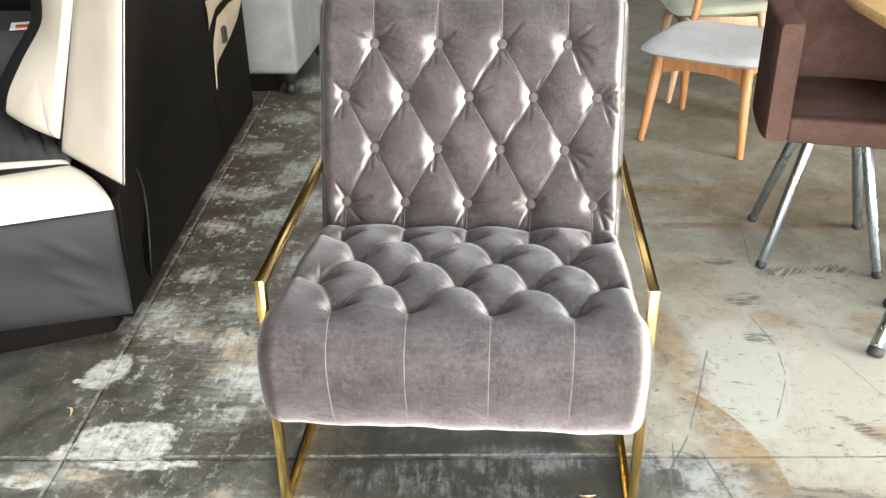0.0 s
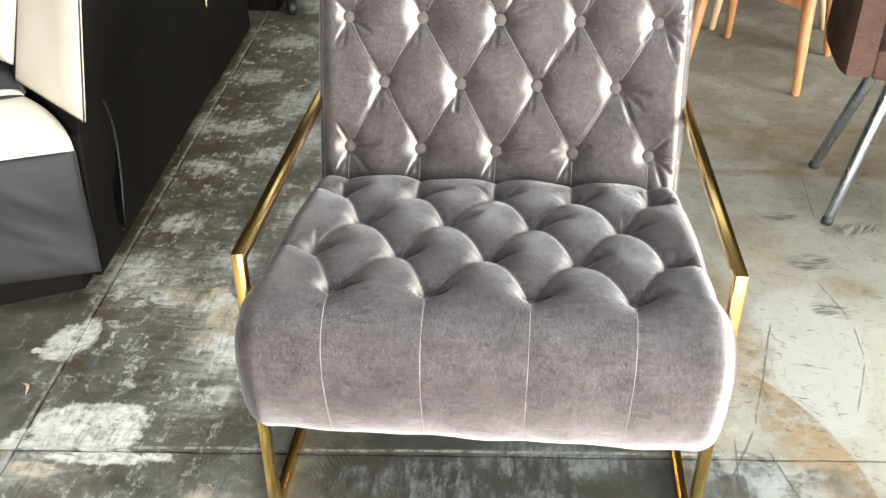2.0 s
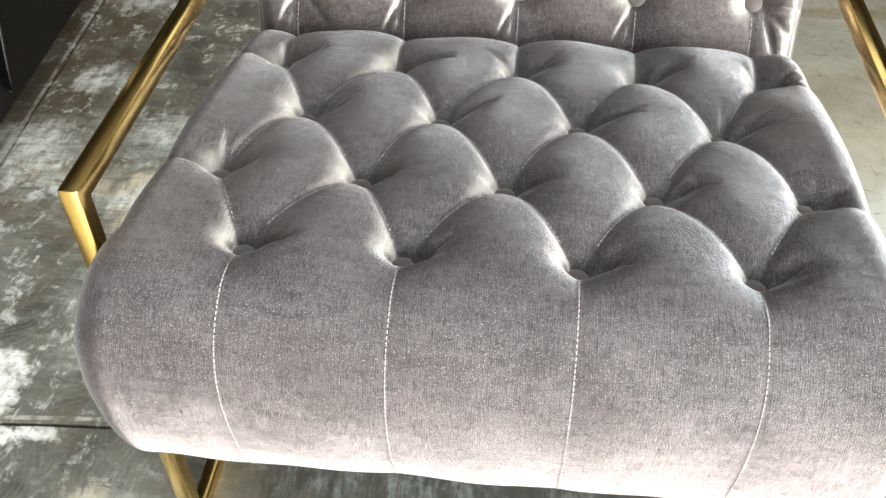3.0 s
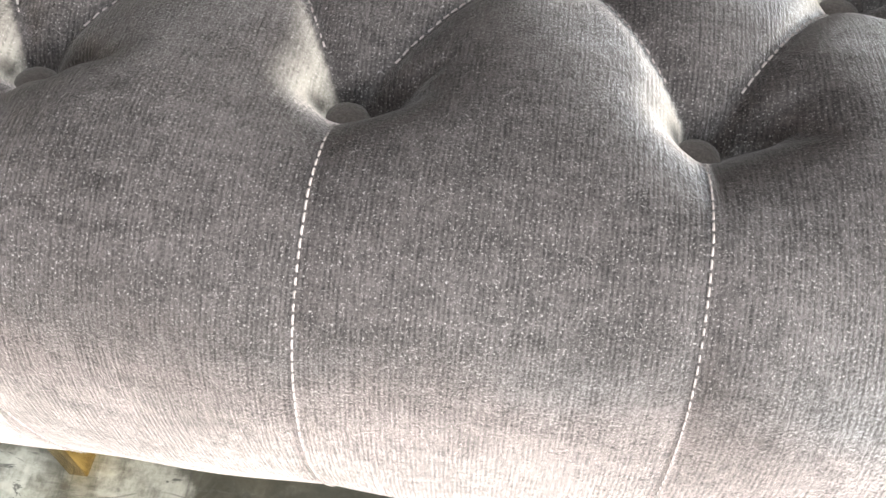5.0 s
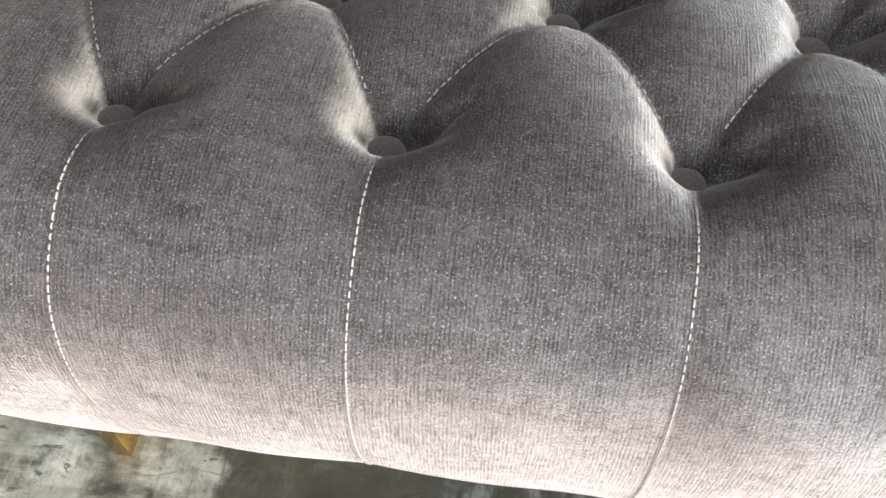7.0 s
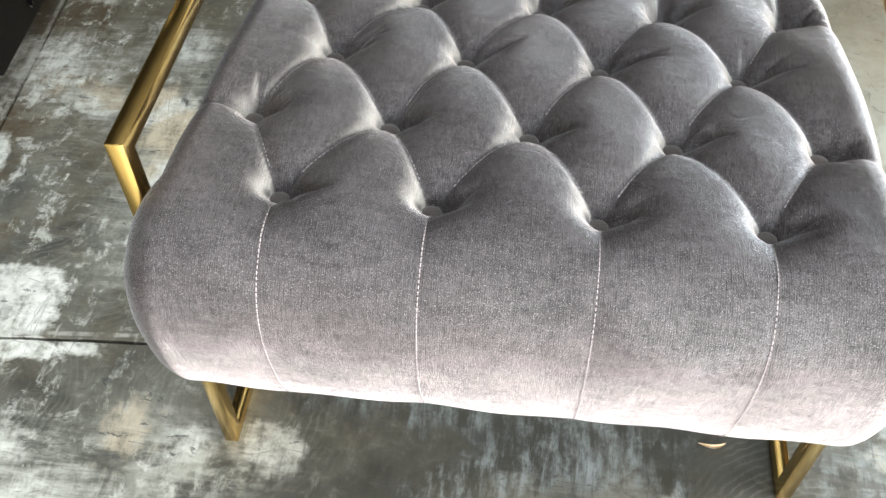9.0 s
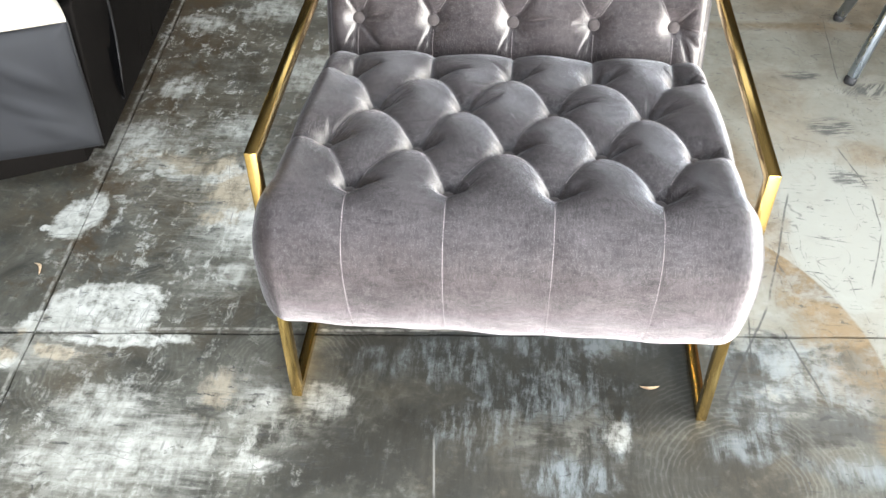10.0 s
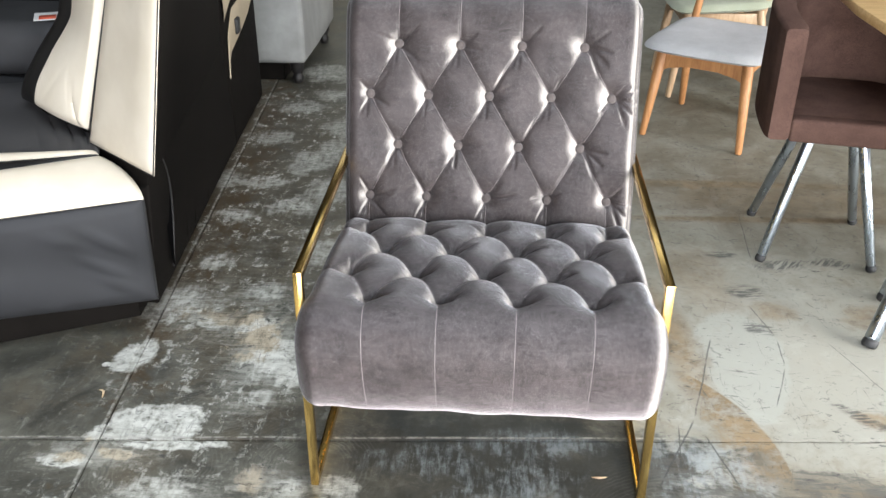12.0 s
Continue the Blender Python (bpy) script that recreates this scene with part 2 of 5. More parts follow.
        return n.math("MULTIPLY", n.ramp(across, width, width * 0.3), inside)

    def from_centre(cx, cy):
        dx, dy = n.math("SUBTRACT", x, cx), n.math("SUBTRACT", y, cy)
        return n.math("SQRT", n.math("ADD", n.math("MULTIPLY", dx, dx), n.math("MULTIPLY", dy, dy)))

    # dark coat, brushed both ways and browner in places
    coat = n.mix(n.ramp(mid, 0.34, 0.66), (0.046, 0.045, 0.036), (0.128, 0.124, 0.098))
    coat = n.mix(n.ramp(n.noise(at, 3.2, 5, 0.6), 0.50, 0.66, 0.0, 0.6), coat, (0.108, 0.088, 0.057))
    coat = n.mix(n.ramp(fine, 0.52, 0.80, 0.0, 0.40), coat, (0.24, 0.245, 0.215))
    coat = n.mix(n.ramp(n.math("MAXIMUM", along_x, along_y), 0.58, 0.74, 0.0, 0.50), coat, (0.27, 0.275, 0.245))
    # half-worn, mottled stretches
    thinned = most([times(spot(-0.74, 1.55, 0.36, 1.15, 0, 0.5, 0.3), 0.35), spot(-0.60, -0.13, 0.24, 0.12, 8, 1.0, 0.3), spot(-0.72, 0.68, 0.22, 0.17, 0, 1.0, 0.3), spot(-0.55, 0.45, 0.12, 0.22, 0, 1.0, 0.3), spot(-0.86, 0.06, 0.14, 0.05, 0, 1.0, 0.3),
                    spot(-0.38, -0.04, 0.13, 0.09, 0, 1.0, 0.4), spot(0.50, 0.10, 0.15, 0.16, 0, 1.0, 0.3), spot(0.12, -0.05, 0.14, 0.10, 0, 1.0, 0.4)])
    coat = n.mix(times(thinned, n.ramp(n.math("ADD", n.math("MULTIPLY", blot, 0.6), n.math("MULTIPLY", along_x, 0.4)), 0.42, 0.60, 0.0, 0.85)), coat, (0.36, 0.358, 0.31))
    coat = n.mix(times(spot(-0.78, 1.45, 0.42, 0.95, 0, 0.8, 0.4), n.ramp(mid, 0.3, 0.6, 0.2, 0.6)), coat, (0.105, 0.084, 0.052))
    # brown tone along the sofas with their shade painted in, darker coat further back
    coat = n.mix(times(spot(-0.76, 2.0, 0.42, 0.95, 4, 0.6, 0.4), n.ramp(mid, 0.3, 0.65, 0.75, 0.35)), coat, (0.050, 0.043, 0.029))
    coat = n.mix(times(spot(-0.94, 1.55, 0.10, 1.1, 4, 1.0, 0.5), n.ramp(blot, 0.35, 0.6, 0.9, 0.45)), coat, (0.070, 0.048, 0.025))
    # blue-black and darkest in front of the lounge chair, streaked pale where feet have rubbed it
    blue = most([spot(0.02, 0.14, 0.34, 0.14, 0, 0.6, 0.3), spot(0.30, 0.10, 0.16, 0.12, 0, 0.8, 0.3)])
    coat = n.mix(times(blue, n.ramp(mid, 0.3, 0.6, 0.85, 0.5)), coat, (0.034, 0.043, 0.045))
    coat = n.mix(times(most([spot(-0.20, -0.10, 0.18, 0.08, 0, 1.0, 0.4), spot(0.27, -0.01, 0.13, 0.05, 10, 1.0, 0.4), spot(0.45, -0.02, 0.16, 0.045, 8, 1.0, 0.4), spot(-0.22, 0.13, 0.08, 0.07, 0, 1.0, 0.4), spot(0.20, -0.11, 0.36, 0.12, 5, 1.0, 0.5), times(spot(0.08, 0.02, 0.42, 0.22, 0, 1.0, 0.5), 0.8)]), n.ramp(along_y, 0.3, 0.6, 0.97, 0.68)), coat, (0.036, 0.034, 0.027))
    rubbed = times(most([spot(-0.11, 0.09, 0.12, 0.05, 0, 1.1), spot(-0.02, -0.03, 0.07, 0.06, 20, 1.1), spot(0.10, 0.05, 0.10, 0.05, 0, 1.2), spot(0.20, -0.04, 0.04, 0.05, 0, 1.2), spot(0.13, -0.13, 0.06, 0.04, 0, 1.2)]), n.ramp(n.math("ADD", n.math("MULTIPLY", along_y, 0.6), n.math("MULTIPLY", fine, 0.4)), 0.45, 0.62))
    coat = n.mix(n.math("MULTIPLY", rubbed, 0.6), coat, (0.27, 0.30, 0.30))
    # where the coat is gone on its own side: chalky patches with flaked edges
    chalk = n.mix(n.ramp(n.math("ADD", n.math("MULTIPLY", fine, 0.5), n.math("MULTIPLY", blot, 0.5)), 0.36, 0.64), (0.42, 0.42, 0.365), (0.68, 0.68, 0.615))
    beige = most([spot(-0.48, 0.01, 0.035, 0.05, 0, 1.0, 0.4), spot(-0.80, 0.06, 0.06, 0.025, 0, 1.0, 0.4), spot(-0.60, 0.52, 0.05, 0.12, -15, 1.2, 0.5), spot(-0.88, 0.075, 0.07, 0.03, 0, 1.0, 0.4), spot(-0.70, 0.63, 0.12, 0.04, 0, 1.2, 0.5)])
    chalk = n.mix(times(beige, 0.8), chalk, (0.45, 0.37, 0.25))
    bold = most([spot(-0.745, 0.178, 0.108, 0.064, 5, 0.4, 0.25, True), spot(-0.845, 0.140, 0.060, 0.030, 10, 0.9), spot(-0.90, 0.040, 0.065, 0.024, 3, 0.9), spot(-0.805, 0.065, 0.055, 0.022, 0, 0.9), spot(-0.70, 0.105, 0.14, 0.020, 4, 0.9),
                 spot(-0.895, 0.43, 0.045, 0.072, -22, 0.7), spot(-0.95, 0.39, 0.014, 0.011, 0, 0.55), spot(-0.545, 0.455, 0.085, 0.105, 10, 0.9, 0.5), spot(-0.60, 0.575, 0.06, 0.07, 0, 0.9, 0.5), spot(-0.47, 0.40, 0.06, 0.07, 0, 0.9)])
    dull = most([spot(-0.665, -0.045, 0.070, 0.060, 0, 0.9, 0.5), spot(-0.60, -0.14, 0.15, 0.070, 10, 0.9, 0.7), spot(-0.75, -0.16, 0.05, 0.035, 0, 0.9, 0.6), spot(-0.40, -0.01, 0.040, 0.032, 0, 0.9, 0.5), spot(-0.285, -0.002, 0.046, 0.034, 0, 0.9, 0.5), spot(-0.39, -0.14, 0.045, 0.02, 0, 0.9, 0.6),
                 spot(-0.48, 0.012, 0.032, 0.045, 0, 0.9, 0.5), spot(-0.86, 0.69, 0.085, 0.095, 0, 0.9, 0.6), spot(-0.74, 0.60, 0.085, 0.045, 0, 0.9, 0.6), spot(-0.62, 0.76, 0.06, 0.06, 0, 0.9, 0.6), spot(-0.53, 0.28, 0.032, 0.038, 0, 0.9, 0.6),
                 spot(-0.95, 1.52, 0.07, 0.08, 0, 0.9, 0.6), spot(-0.82, 1.50, 0.12, 0.06, 0, 0.9, 0.6), spot(-0.68, 1.69, 0.10, 0.12, 0, 0.9, 0.6), spot(-0.89, 1.92, 0.10, 0.08, 0, 0.9, 0.6), spot(-0.62, 1.80, 0.08, 0.14, 0, 0.9, 0.6), spot(-0.83, 2.28, 0.11, 0.08, 0, 0.9, 0.6), spot(-0.70, 2.44, 0.12, 0.08, 0, 0.9, 0.6),
                 spot(-0.50, 1.01, 0.10, 0.09, 0, 0.9, 0.6), spot(-0.85, 1.24, 0.07, 0.05, 0, 0.9, 0.6), spot(-0.66, 1.32, 0.11, 0.07, 0, 0.9, 0.6), spot(-0.82, 0.93, 0.06, 0.05, 0, 0.9, 0.6), spot(-0.56, 1.46, 0.09, 0.11, 0, 0.9, 0.6), spot(-0.60, 2.05, 0.11, 0.12, 0, 0.9, 0.6), spot(-0.80, 2.75, 0.18, 0.14, 0, 0.9, 0.6),
                 spot(0.205, -0.045, 0.026, 0.030, 0, 1.2, 0.7)])
    flake = n.math("ADD", n.math("MULTIPLY", along_y, 0.35), n.math("ADD", n.math("MULTIPLY", along_x, 0.20), n.math("MULTIPLY", fine, 0.45)))
    flake = n.math("MULTIPLY", n.math("SUBTRACT", flake, 0.5), 5.2)
    patch = n.math("MAXIMUM", n.ramp(n.math("ADD", bold, flake), 0.20, 1.15), n.ramp(n.math("ADD", dull, flake), 0.25, 1.30, 0.0, 0.72))
    patch = times(patch, n.ramp(y, 0.9, 1.5, 1.0, 0.75), n.ramp(n.math("MAXIMUM", bold, dull), 0.0, 0.45))
    # a thin scatter of flaked spots and streaks all along the aisle
    aisle = times(most([spot(-0.72, 1.30, 0.40, 1.35, 4, 0.5, 0.3), spot(-0.60, 0.45, 0.26, 0.34, 0, 0.8, 0.4), spot(-0.66, -0.12, 0.34, 0.16, 0, 0.8, 0.4)]), n.ramp(n.math("ADD", n.math("MULTIPLY", n.noise(at, 24, 8, 0.75, 0.6), 0.55), n.math("ADD", n.math("MULTIPLY", along_y, 0.25), n.math("MULTIPLY", mid, 0.20))), 0.515, 0.60, 0.0, 0.70))
    patch = n.math("MAXIMUM", patch, aisle)
    colour = n.mix(patch, coat, chalk)
    # pale blue-grey, half-bare cement at the front foot of the chair's east side
    cement = most([spot(0.47, 0.16, 0.10, 0.13, 0, 0.8, 0.25), spot(0.44, 0.03, 0.06, 0.05, 0, 1.0, 0.3), spot(0.12, 0.165, 0.14, 0.045, 4, 0.9, 0.3), spot(0.58, 0.10, 0.07, 0.09, 30, 1.0, 0.3), spot(0.41, -0.045, 0.060, 0.03, 0, 0.9, 0.5), spot(0.60, -0.085, 0.10, 0.03, -6, 0.9, 0.6), spot(0.115, 0.010, 0.05, 0.03, 0, 1.2, 0.6), spot(0.13, -0.125, 0.05, 0.034, 0, 1.2, 0.6)])
    colour = n.mix(times(cement, n.ramp(n.math("ADD", n.math("MULTIPLY", along_y, 0.5), n.math("MULTIPLY", blot, 0.5)), 0.43, 0.58, 0.02, 0.62)), colour, (0.255, 0.285, 0.29))
    seam_wear = times(most([line(-0.830, -0.4, -1.066, 3.2, 0.0050), line(-1.4, 0.083, 1.4, 0.268, 0.0050)]), n.ramp(fine, 0.40, 0.58, 0.05, 0.70))
    colour = n.mix(seam_wear, colour, (0.40, 0.39, 0.34))

    # bare pale concrete on the east side
    bare = n.mix(n.ramp(mid, 0.3, 0.7), (0.182, 0.172, 0.131), (0.298, 0.286, 0.234))
    bare = n.mix(n.ramp(fine, 0.54, 0.70, 0.0, 0.40), bare, (0.17, 0.148, 0.108))
    bare = n.mix(n.ramp(blot, 0.54, 0.66, 0.0, 0.38), bare, (0.17, 0.14, 0.092))
    bare = n.mix(n.ramp(blot, 0.45, 0.34, 0.0, 0.45), bare, (0.37, 0.37, 0.325))
    east = n.ramp(n.math("ADD", x, n.math("MULTIPLY", n.math("SUBTRACT", mid, 0.5), 0.9)), 0.18, 0.42)
    joint_y = n.math("ADD", n.math("MULTIPLY", x, 0.066), 0.164)
    near = n.ramp(n.math("ADD", n.math("SUBTRACT", y, joint_y), n.math("MULTIPLY", n.math("SUBTRACT", blot, 0.5), 0.25)), -0.03, 0.04)
    far_east = n.math("MAXIMUM", n.ramp(x, 0.95, 1.2), times(n.ramp(x, 0.60, 0.68), n.ramp(n.math("ADD", y, n.math("MULTIPLY", along_x, 0.25)), 0.13, 0.24)))
    east = n.math("MULTIPLY", east, n.math("MAXIMUM", near, far_east))
    # unseen floor to the south made pale too, added to bounce sun up
    east = n.math("MAXIMUM", east, n.ramp(n.math("ADD", y, n.math("MULTIPLY", mid, 0.5)), -0.35, -0.60))
    bare = n.mix(times(spot(0.92, 0.50, 0.42, 0.42, 0, 0.5, 0.5), n.ramp(mid, 0.3, 0.7, 0.75, 0.4)), bare, (0.36, 0.355, 0.305))
    bare = n.mix(times(spot(1.0, 2.2, 0.9, 0.95, 0, 0.6, 0.3), n.ramp(mid, 0.3, 0.65, 0.60, 0.15)), bare, (0.150, 0.118, 0.076))
    colour = n.mix(east, colour, bare)
    colour = n.mix(times(spot(0.645, 0.50, 0.125, 0.25, -8, 0.10, 0.05), 0.55), colour, (0.34, 0.35, 0.31))
    # polishing swirls left by a rubbing disc
    swirls = []
    for cx, cy, r, x0, x1 in ((-0.745, 0.365, 0.17, -0.10, 0.02), (-0.62, 0.285, 0.15, -0.03, 0.06), (-0.70, 0.03, 0.15, -0.20, -0.12), (-0.36, 0.06, 0.15, -0.2, -0.1), (0.40, -0.12, 0.24, -0.2, -0.1)):
        m = n.add("ShaderNodeMapping")
        n.put(m.inputs["Vector"], at)
        m.inputs["Location"].default_value = (-cx, -cy, 0)
        w = n.add("ShaderNodeTexWave", wave_type="RINGS", rings_direction="Z")
        n.put(w.inputs["Vector"], m.outputs[0])
        w.inputs["Scale"].default_value, w.inputs["Distortion"].default_value, w.inputs["Detail"].default_value = 34, 7.0, 7
        w.inputs["Detail Scale"].default_value = 0.8
        swirls.append(times(n.ramp(w.outputs["Fac"], 0.55, 0.95), n.ramp(blot, 0.44, 0.58, 0.15, 1.0), n.ramp(from_centre(cx, cy), 0.05, 0.09), spot(cx, cy, r, r, 0, 0.6, 0.3), n.ramp(x, cx + x0, cx + x1)))
    colour = n.mix(n.math("MULTIPLY", most(swirls), 0.15), colour, (0.35, 0.355, 0.315))
    # rust-brown tide mark with a sharp round outer edge, and other stains on the bare side
    ring = from_centre(0.185, 0.08)
    tide = times(n.ramp(ring, 0.497, 0.490), n.ramp(n.math("ADD", ring, n.math("MULTIPLY", rough_edge, 0.05)), 0.36, 0.46), n.ramp(x, 0.45, 0.53), n.ramp(y, 0.04, 0.12), n.ramp(blot, 0.36, 0.52, 0.45, 1.0))
    brown = most([n.math("MULTIPLY", tide, 1.3), spot(0.655, -0.03, 0.035, 0.065, 0, 0.8, 0.4), spot(0.50, 0.62, 0.05, 0.24, 8, 0.8, 0.5), spot(0.78, 1.60, 0.50, 0.030, 1, 0.45, 0.6), spot(0.95, 1.33, 0.60, 0.022, 2, 0.45, 0.6), spot(0.69, 1.58, 0.06, 0.022, -20, 0.5),
                  times(spot(1.0, 1.47, 0.5, 0.12, 0, 0.6, 0.4), 0.55), spot(0.93, 0.30, 0.06, 0.03, -20, 0.8, 0.3), times(spot(0.84, 0.05, 0.30, 0.06, -8, 1.0, 0.4), 0.5), times(spot(1.05, 0.75, 0.08, 0.05, 20, 1.0, 0.4), 0.8), times(spot(0.62, 0.95, 0.09, 0.20, 10, 1.2, 0.4), 0.5), times(spot(0.80, 0.76, 0.06, 0.05, 0, 1.0, 0.4), 0.8)])
    brown = n.math("MULTIPLY", brown, n.ramp(fine, 0.30, 0.62, 0.40, 0.85))
    colour = n.mix(brown, colour, n.mix(n.ramp(blot, 0.4, 0.6), (0.140, 0.098, 0.052), (0.240, 0.178, 0.102)))
    colour = n.mix(times(spot(0.668, -0.045, 0.014, 0.024, 0, 0.6, 0.3), 0.8), colour, (0.12, 0.075, 0.032))
    # dark smears sweeping over the bare front edge
    smear = times(most([spot(0.75, 0.085, 0.11, 0.035, 5, 0.9, 0.4), spot(0.86, 0.06, 0.16, 0.03, 6, 1.0, 0.4), spot(0.52, 0.02, 0.14, 0.035, -12, 1.0, 0.4), spot(0.42, 0.095, 0.05, 0.04, 0, 1.0, 0.4)]), n.ramp(along_x, 0.40, 0.56, 0.1, 0.85))
    colour = n.mix(smear, colour, (0.085, 0.083, 0.072))

    # black rubber scuffs and thin scratches
    def hatch(turn):
        m = n.add("ShaderNodeMapping")
        n.put(m.inputs["Vector"], at)
        m.inputs["Rotation"].default_value = (0, 0, radians(turn))
        return n.ramp(n.noise(m.outputs[0], 42, 4, 0.7, 0.3, stretch=(0.35, 3.2, 1)), 0.44, 0.54)

    steep, level = hatch(-55), hatch(-8)
    scuff = n.math("MAXIMUM", times(steep, most([spot(0.875, 1.025, 0.075, 0.030, 6, 0.6), spot(1.02, 1.045, 0.07, 0.022, 0, 0.8)])),
                   times(level, most([spot(0.74, 0.862, 0.056, 0.036, 5, 0.4), spot(0.735, 0.672, 0.040, 0.026, -20, 0.6), spot(0.72, 1.08, 0.040, 0.018, 0, 0.6), spot(0.88, 0.32, 0.055, 0.018, -40, 0.8), spot(0.97, 0.27, 0.07, 0.016, -10, 0.8)])))
    thin = most([line(0.38, 0.03, 0.50, 0.28, 0.0032), line(0.50, 0.28, 0.60, 0.62, 0.0030), line(0.735, 0.79, 0.772, 0.63, 0.0028), line(0.772, 0.63, 0.762, 0.50, 0.0024), line(0.762, 0.50, 0.70, 0.33, 0.0020),
                 line(0.51, 0.23, 0.56, 0.05, 0.0030), line(0.80, 1.05, 0.83, 1.37, 0.002), line(0.60, 0.48, 0.70, 0.46, 0.0018), line(0.90, 0.62, 1.00, 0.36, 0.0016), line(0.46, 0.26, 0.44, 0.10, 0.0022)])
    crumbs = times(n.ramp(n.noise(at, 46, 5, 0.75, 0.6, stretch=(0.5, 1.5, 1)), 0.605, 0.66, 0.0, 0.85), n.ramp(big, 0.34, 0.50))
    cuts = times(most([scratches(3.0, (1.0, 3.0, 1), 0.47, 0.006), scratches(3.4, (3.2, 0.8, 1), 0.53, 0.006), scratches(5.0, (1.6, 1.0, 1), 0.5, 0.004)]), n.ramp(fine, 0.45, 0.6))
    marks = most([n.math("MULTIPLY", scuff, 0.8), times(thin, n.ramp(fine, 0.34, 0.52, 0.15, 1.0), 0.8), crumbs, n.math("MULTIPLY", cuts, 0.5)])
    colour = n.mix(marks, colour, (0.055, 0.055, 0.052))
    colour = n.mix(n.math("MULTIPLY", line(-0.10, -0.055, -0.088, -0.19, 0.0026), 0.35), colour, (0.50, 0.49, 0.44))
    wet = n.math("ADD", n.ramp(mid, 0.3, 0.75, 0.42, 0.60), n.math("MULTIPLY", n.math("MAXIMUM", patch, east), 0.12))
    relief = n.math("ADD", n.math("MULTIPLY", fine, 0.5), n.math("MULTIPLY", grit, 0.3))
    return n.finish(colour, wet, n.bump(relief, 0.25, 0.002), Specular_IOR_Level=0.45)


VELVET, BRASS, CONCRETE = velvet(), brass(), concrete()
THREAD = plain("pale_thread", (0.26, 0.225, 0.22), (0.42, 0.37, 0.36), 0.8, 200, 0.0005)
BLACK_LEATHER = leather("black_leather", (0.007, 0.0065, 0.006), (0.013, 0.012, 0.011), 0.50)
GREY_LEATHER = leather("charcoal_leather", (0.040, 0.038, 0.0375), (0.060, 0.0575, 0.057), 0.55)
BLACK_CLOTH = cloth("black_backing_cloth", (0.0042, 0.0034, 0.0027), (0.0082, 0.0067, 0.0054), 300, 0.0, 0.10)
# near-black colour standing for the shade inside the sofa's slit
SLIT_SHADE = cloth("slit_shade_black", (0.0016, 0.0016, 0.0018), (0.0030, 0.0030, 0.0034), 300, 0.0, 0.03)
CHARCOAL_LEATHER = leather("blue_black_leather", (0.0125, 0.013, 0.014), (0.021, 0.0215, 0.0235), 0.66)
SEAT_LEATHER = leather("dark_grey_leather", (0.026, 0.026, 0.0265), (0.040, 0.040, 0.041), 0.55)
CREAM_LEATHER = leather("cream_leather", (0.62, 0.555, 0.44), (0.69, 0.625, 0.51), 0.48)
PALE_GREY = leather("pale_grey_leather", (0.21, 0.21, 0.20), (0.30, 0.30, 0.285), 0.5)
BUTTON_CLOTH = cloth("mauve_button_velvet", (0.050, 0.041, 0.038), (0.150, 0.126, 0.116), 900, 0.2)
# cream leather darkened: the inlay's shade is painted into this colour
SHADED_CREAM = leather("shaded_cream_leather", (0.33, 0.27, 0.185), (0.42, 0.35, 0.245), 0.5)
BROWN_CLOTH = cloth("brown_felt", (0.056, 0.032, 0.025), (0.125, 0.074, 0.058), 420, 0.0, 0.06)
GREY_CLOTH = cloth("light_grey_cloth", (0.37, 0.365, 0.36), (0.53, 0.525, 0.52), 600, 0.2)
GREEN_CLOTH = cloth("pale_green_cloth", (0.34, 0.36, 0.26), (0.46, 0.48, 0.36), 600, 0.2)
BEECH = wood("orange_beech", (0.37, 0.165, 0.06), (0.53, 0.265, 0.105))
PALE_BEECH = wood("pale_beech", (0.46, 0.30, 0.17), (0.60, 0.43, 0.27))
OAK_TOP = wood("oak_top", (0.55, 0.34, 0.14), (0.70, 0.47, 0.22), (1.2, 9, 9), 0.35)
STEEL = metal("satin_chrome", (0.43, 0.48, 0.53), 0.25)
RUBBER = plain("black_rubber", (0.012, 0.012, 0.012), (0.03, 0.03, 0.03), 0.6, 40)
DARK_WOOD = plain("black_lacquer", (0.008, 0.007, 0.007), (0.02, 0.018, 0.017), 0.45, 20)
WALL_PAINT = plain("warehouse_wall", (0.070, 0.057, 0.043), (0.105, 0.088, 0.068), 0.85, 1.5)
CEILING_PAINT = plain("warehouse_ceiling", (0.09, 0.085, 0.078), (0.13, 0.125, 0.115), 0.85, 1.2)
APRON = plain("sunlit_apron", (0.30, 0.29, 0.26), (0.40, 0.39, 0.36), 0.9, 0.8)
JOINT_DIRT = plain("joint_dirt", (0.025, 0.022, 0.018), (0.06, 0.052, 0.045), 0.95, 25)
CREAM_PAINT = plain("cream_paint", (0.55, 0.52, 0.42), (0.66, 0.63, 0.52), 0.5, 3)
LEAF = plain("dry_leaf", (0.50, 0.36, 0.20), (0.72, 0.58, 0.40), 0.7, 60)
PAPER = plain("white_paper", (0.62, 0.60, 0.57), (0.75, 0.73, 0.70), 0.7, 20)
RED_PRINT = plain("red_print", (0.55, 0.08, 0.04), (0.68, 0.13, 0.06), 0.6, 20)


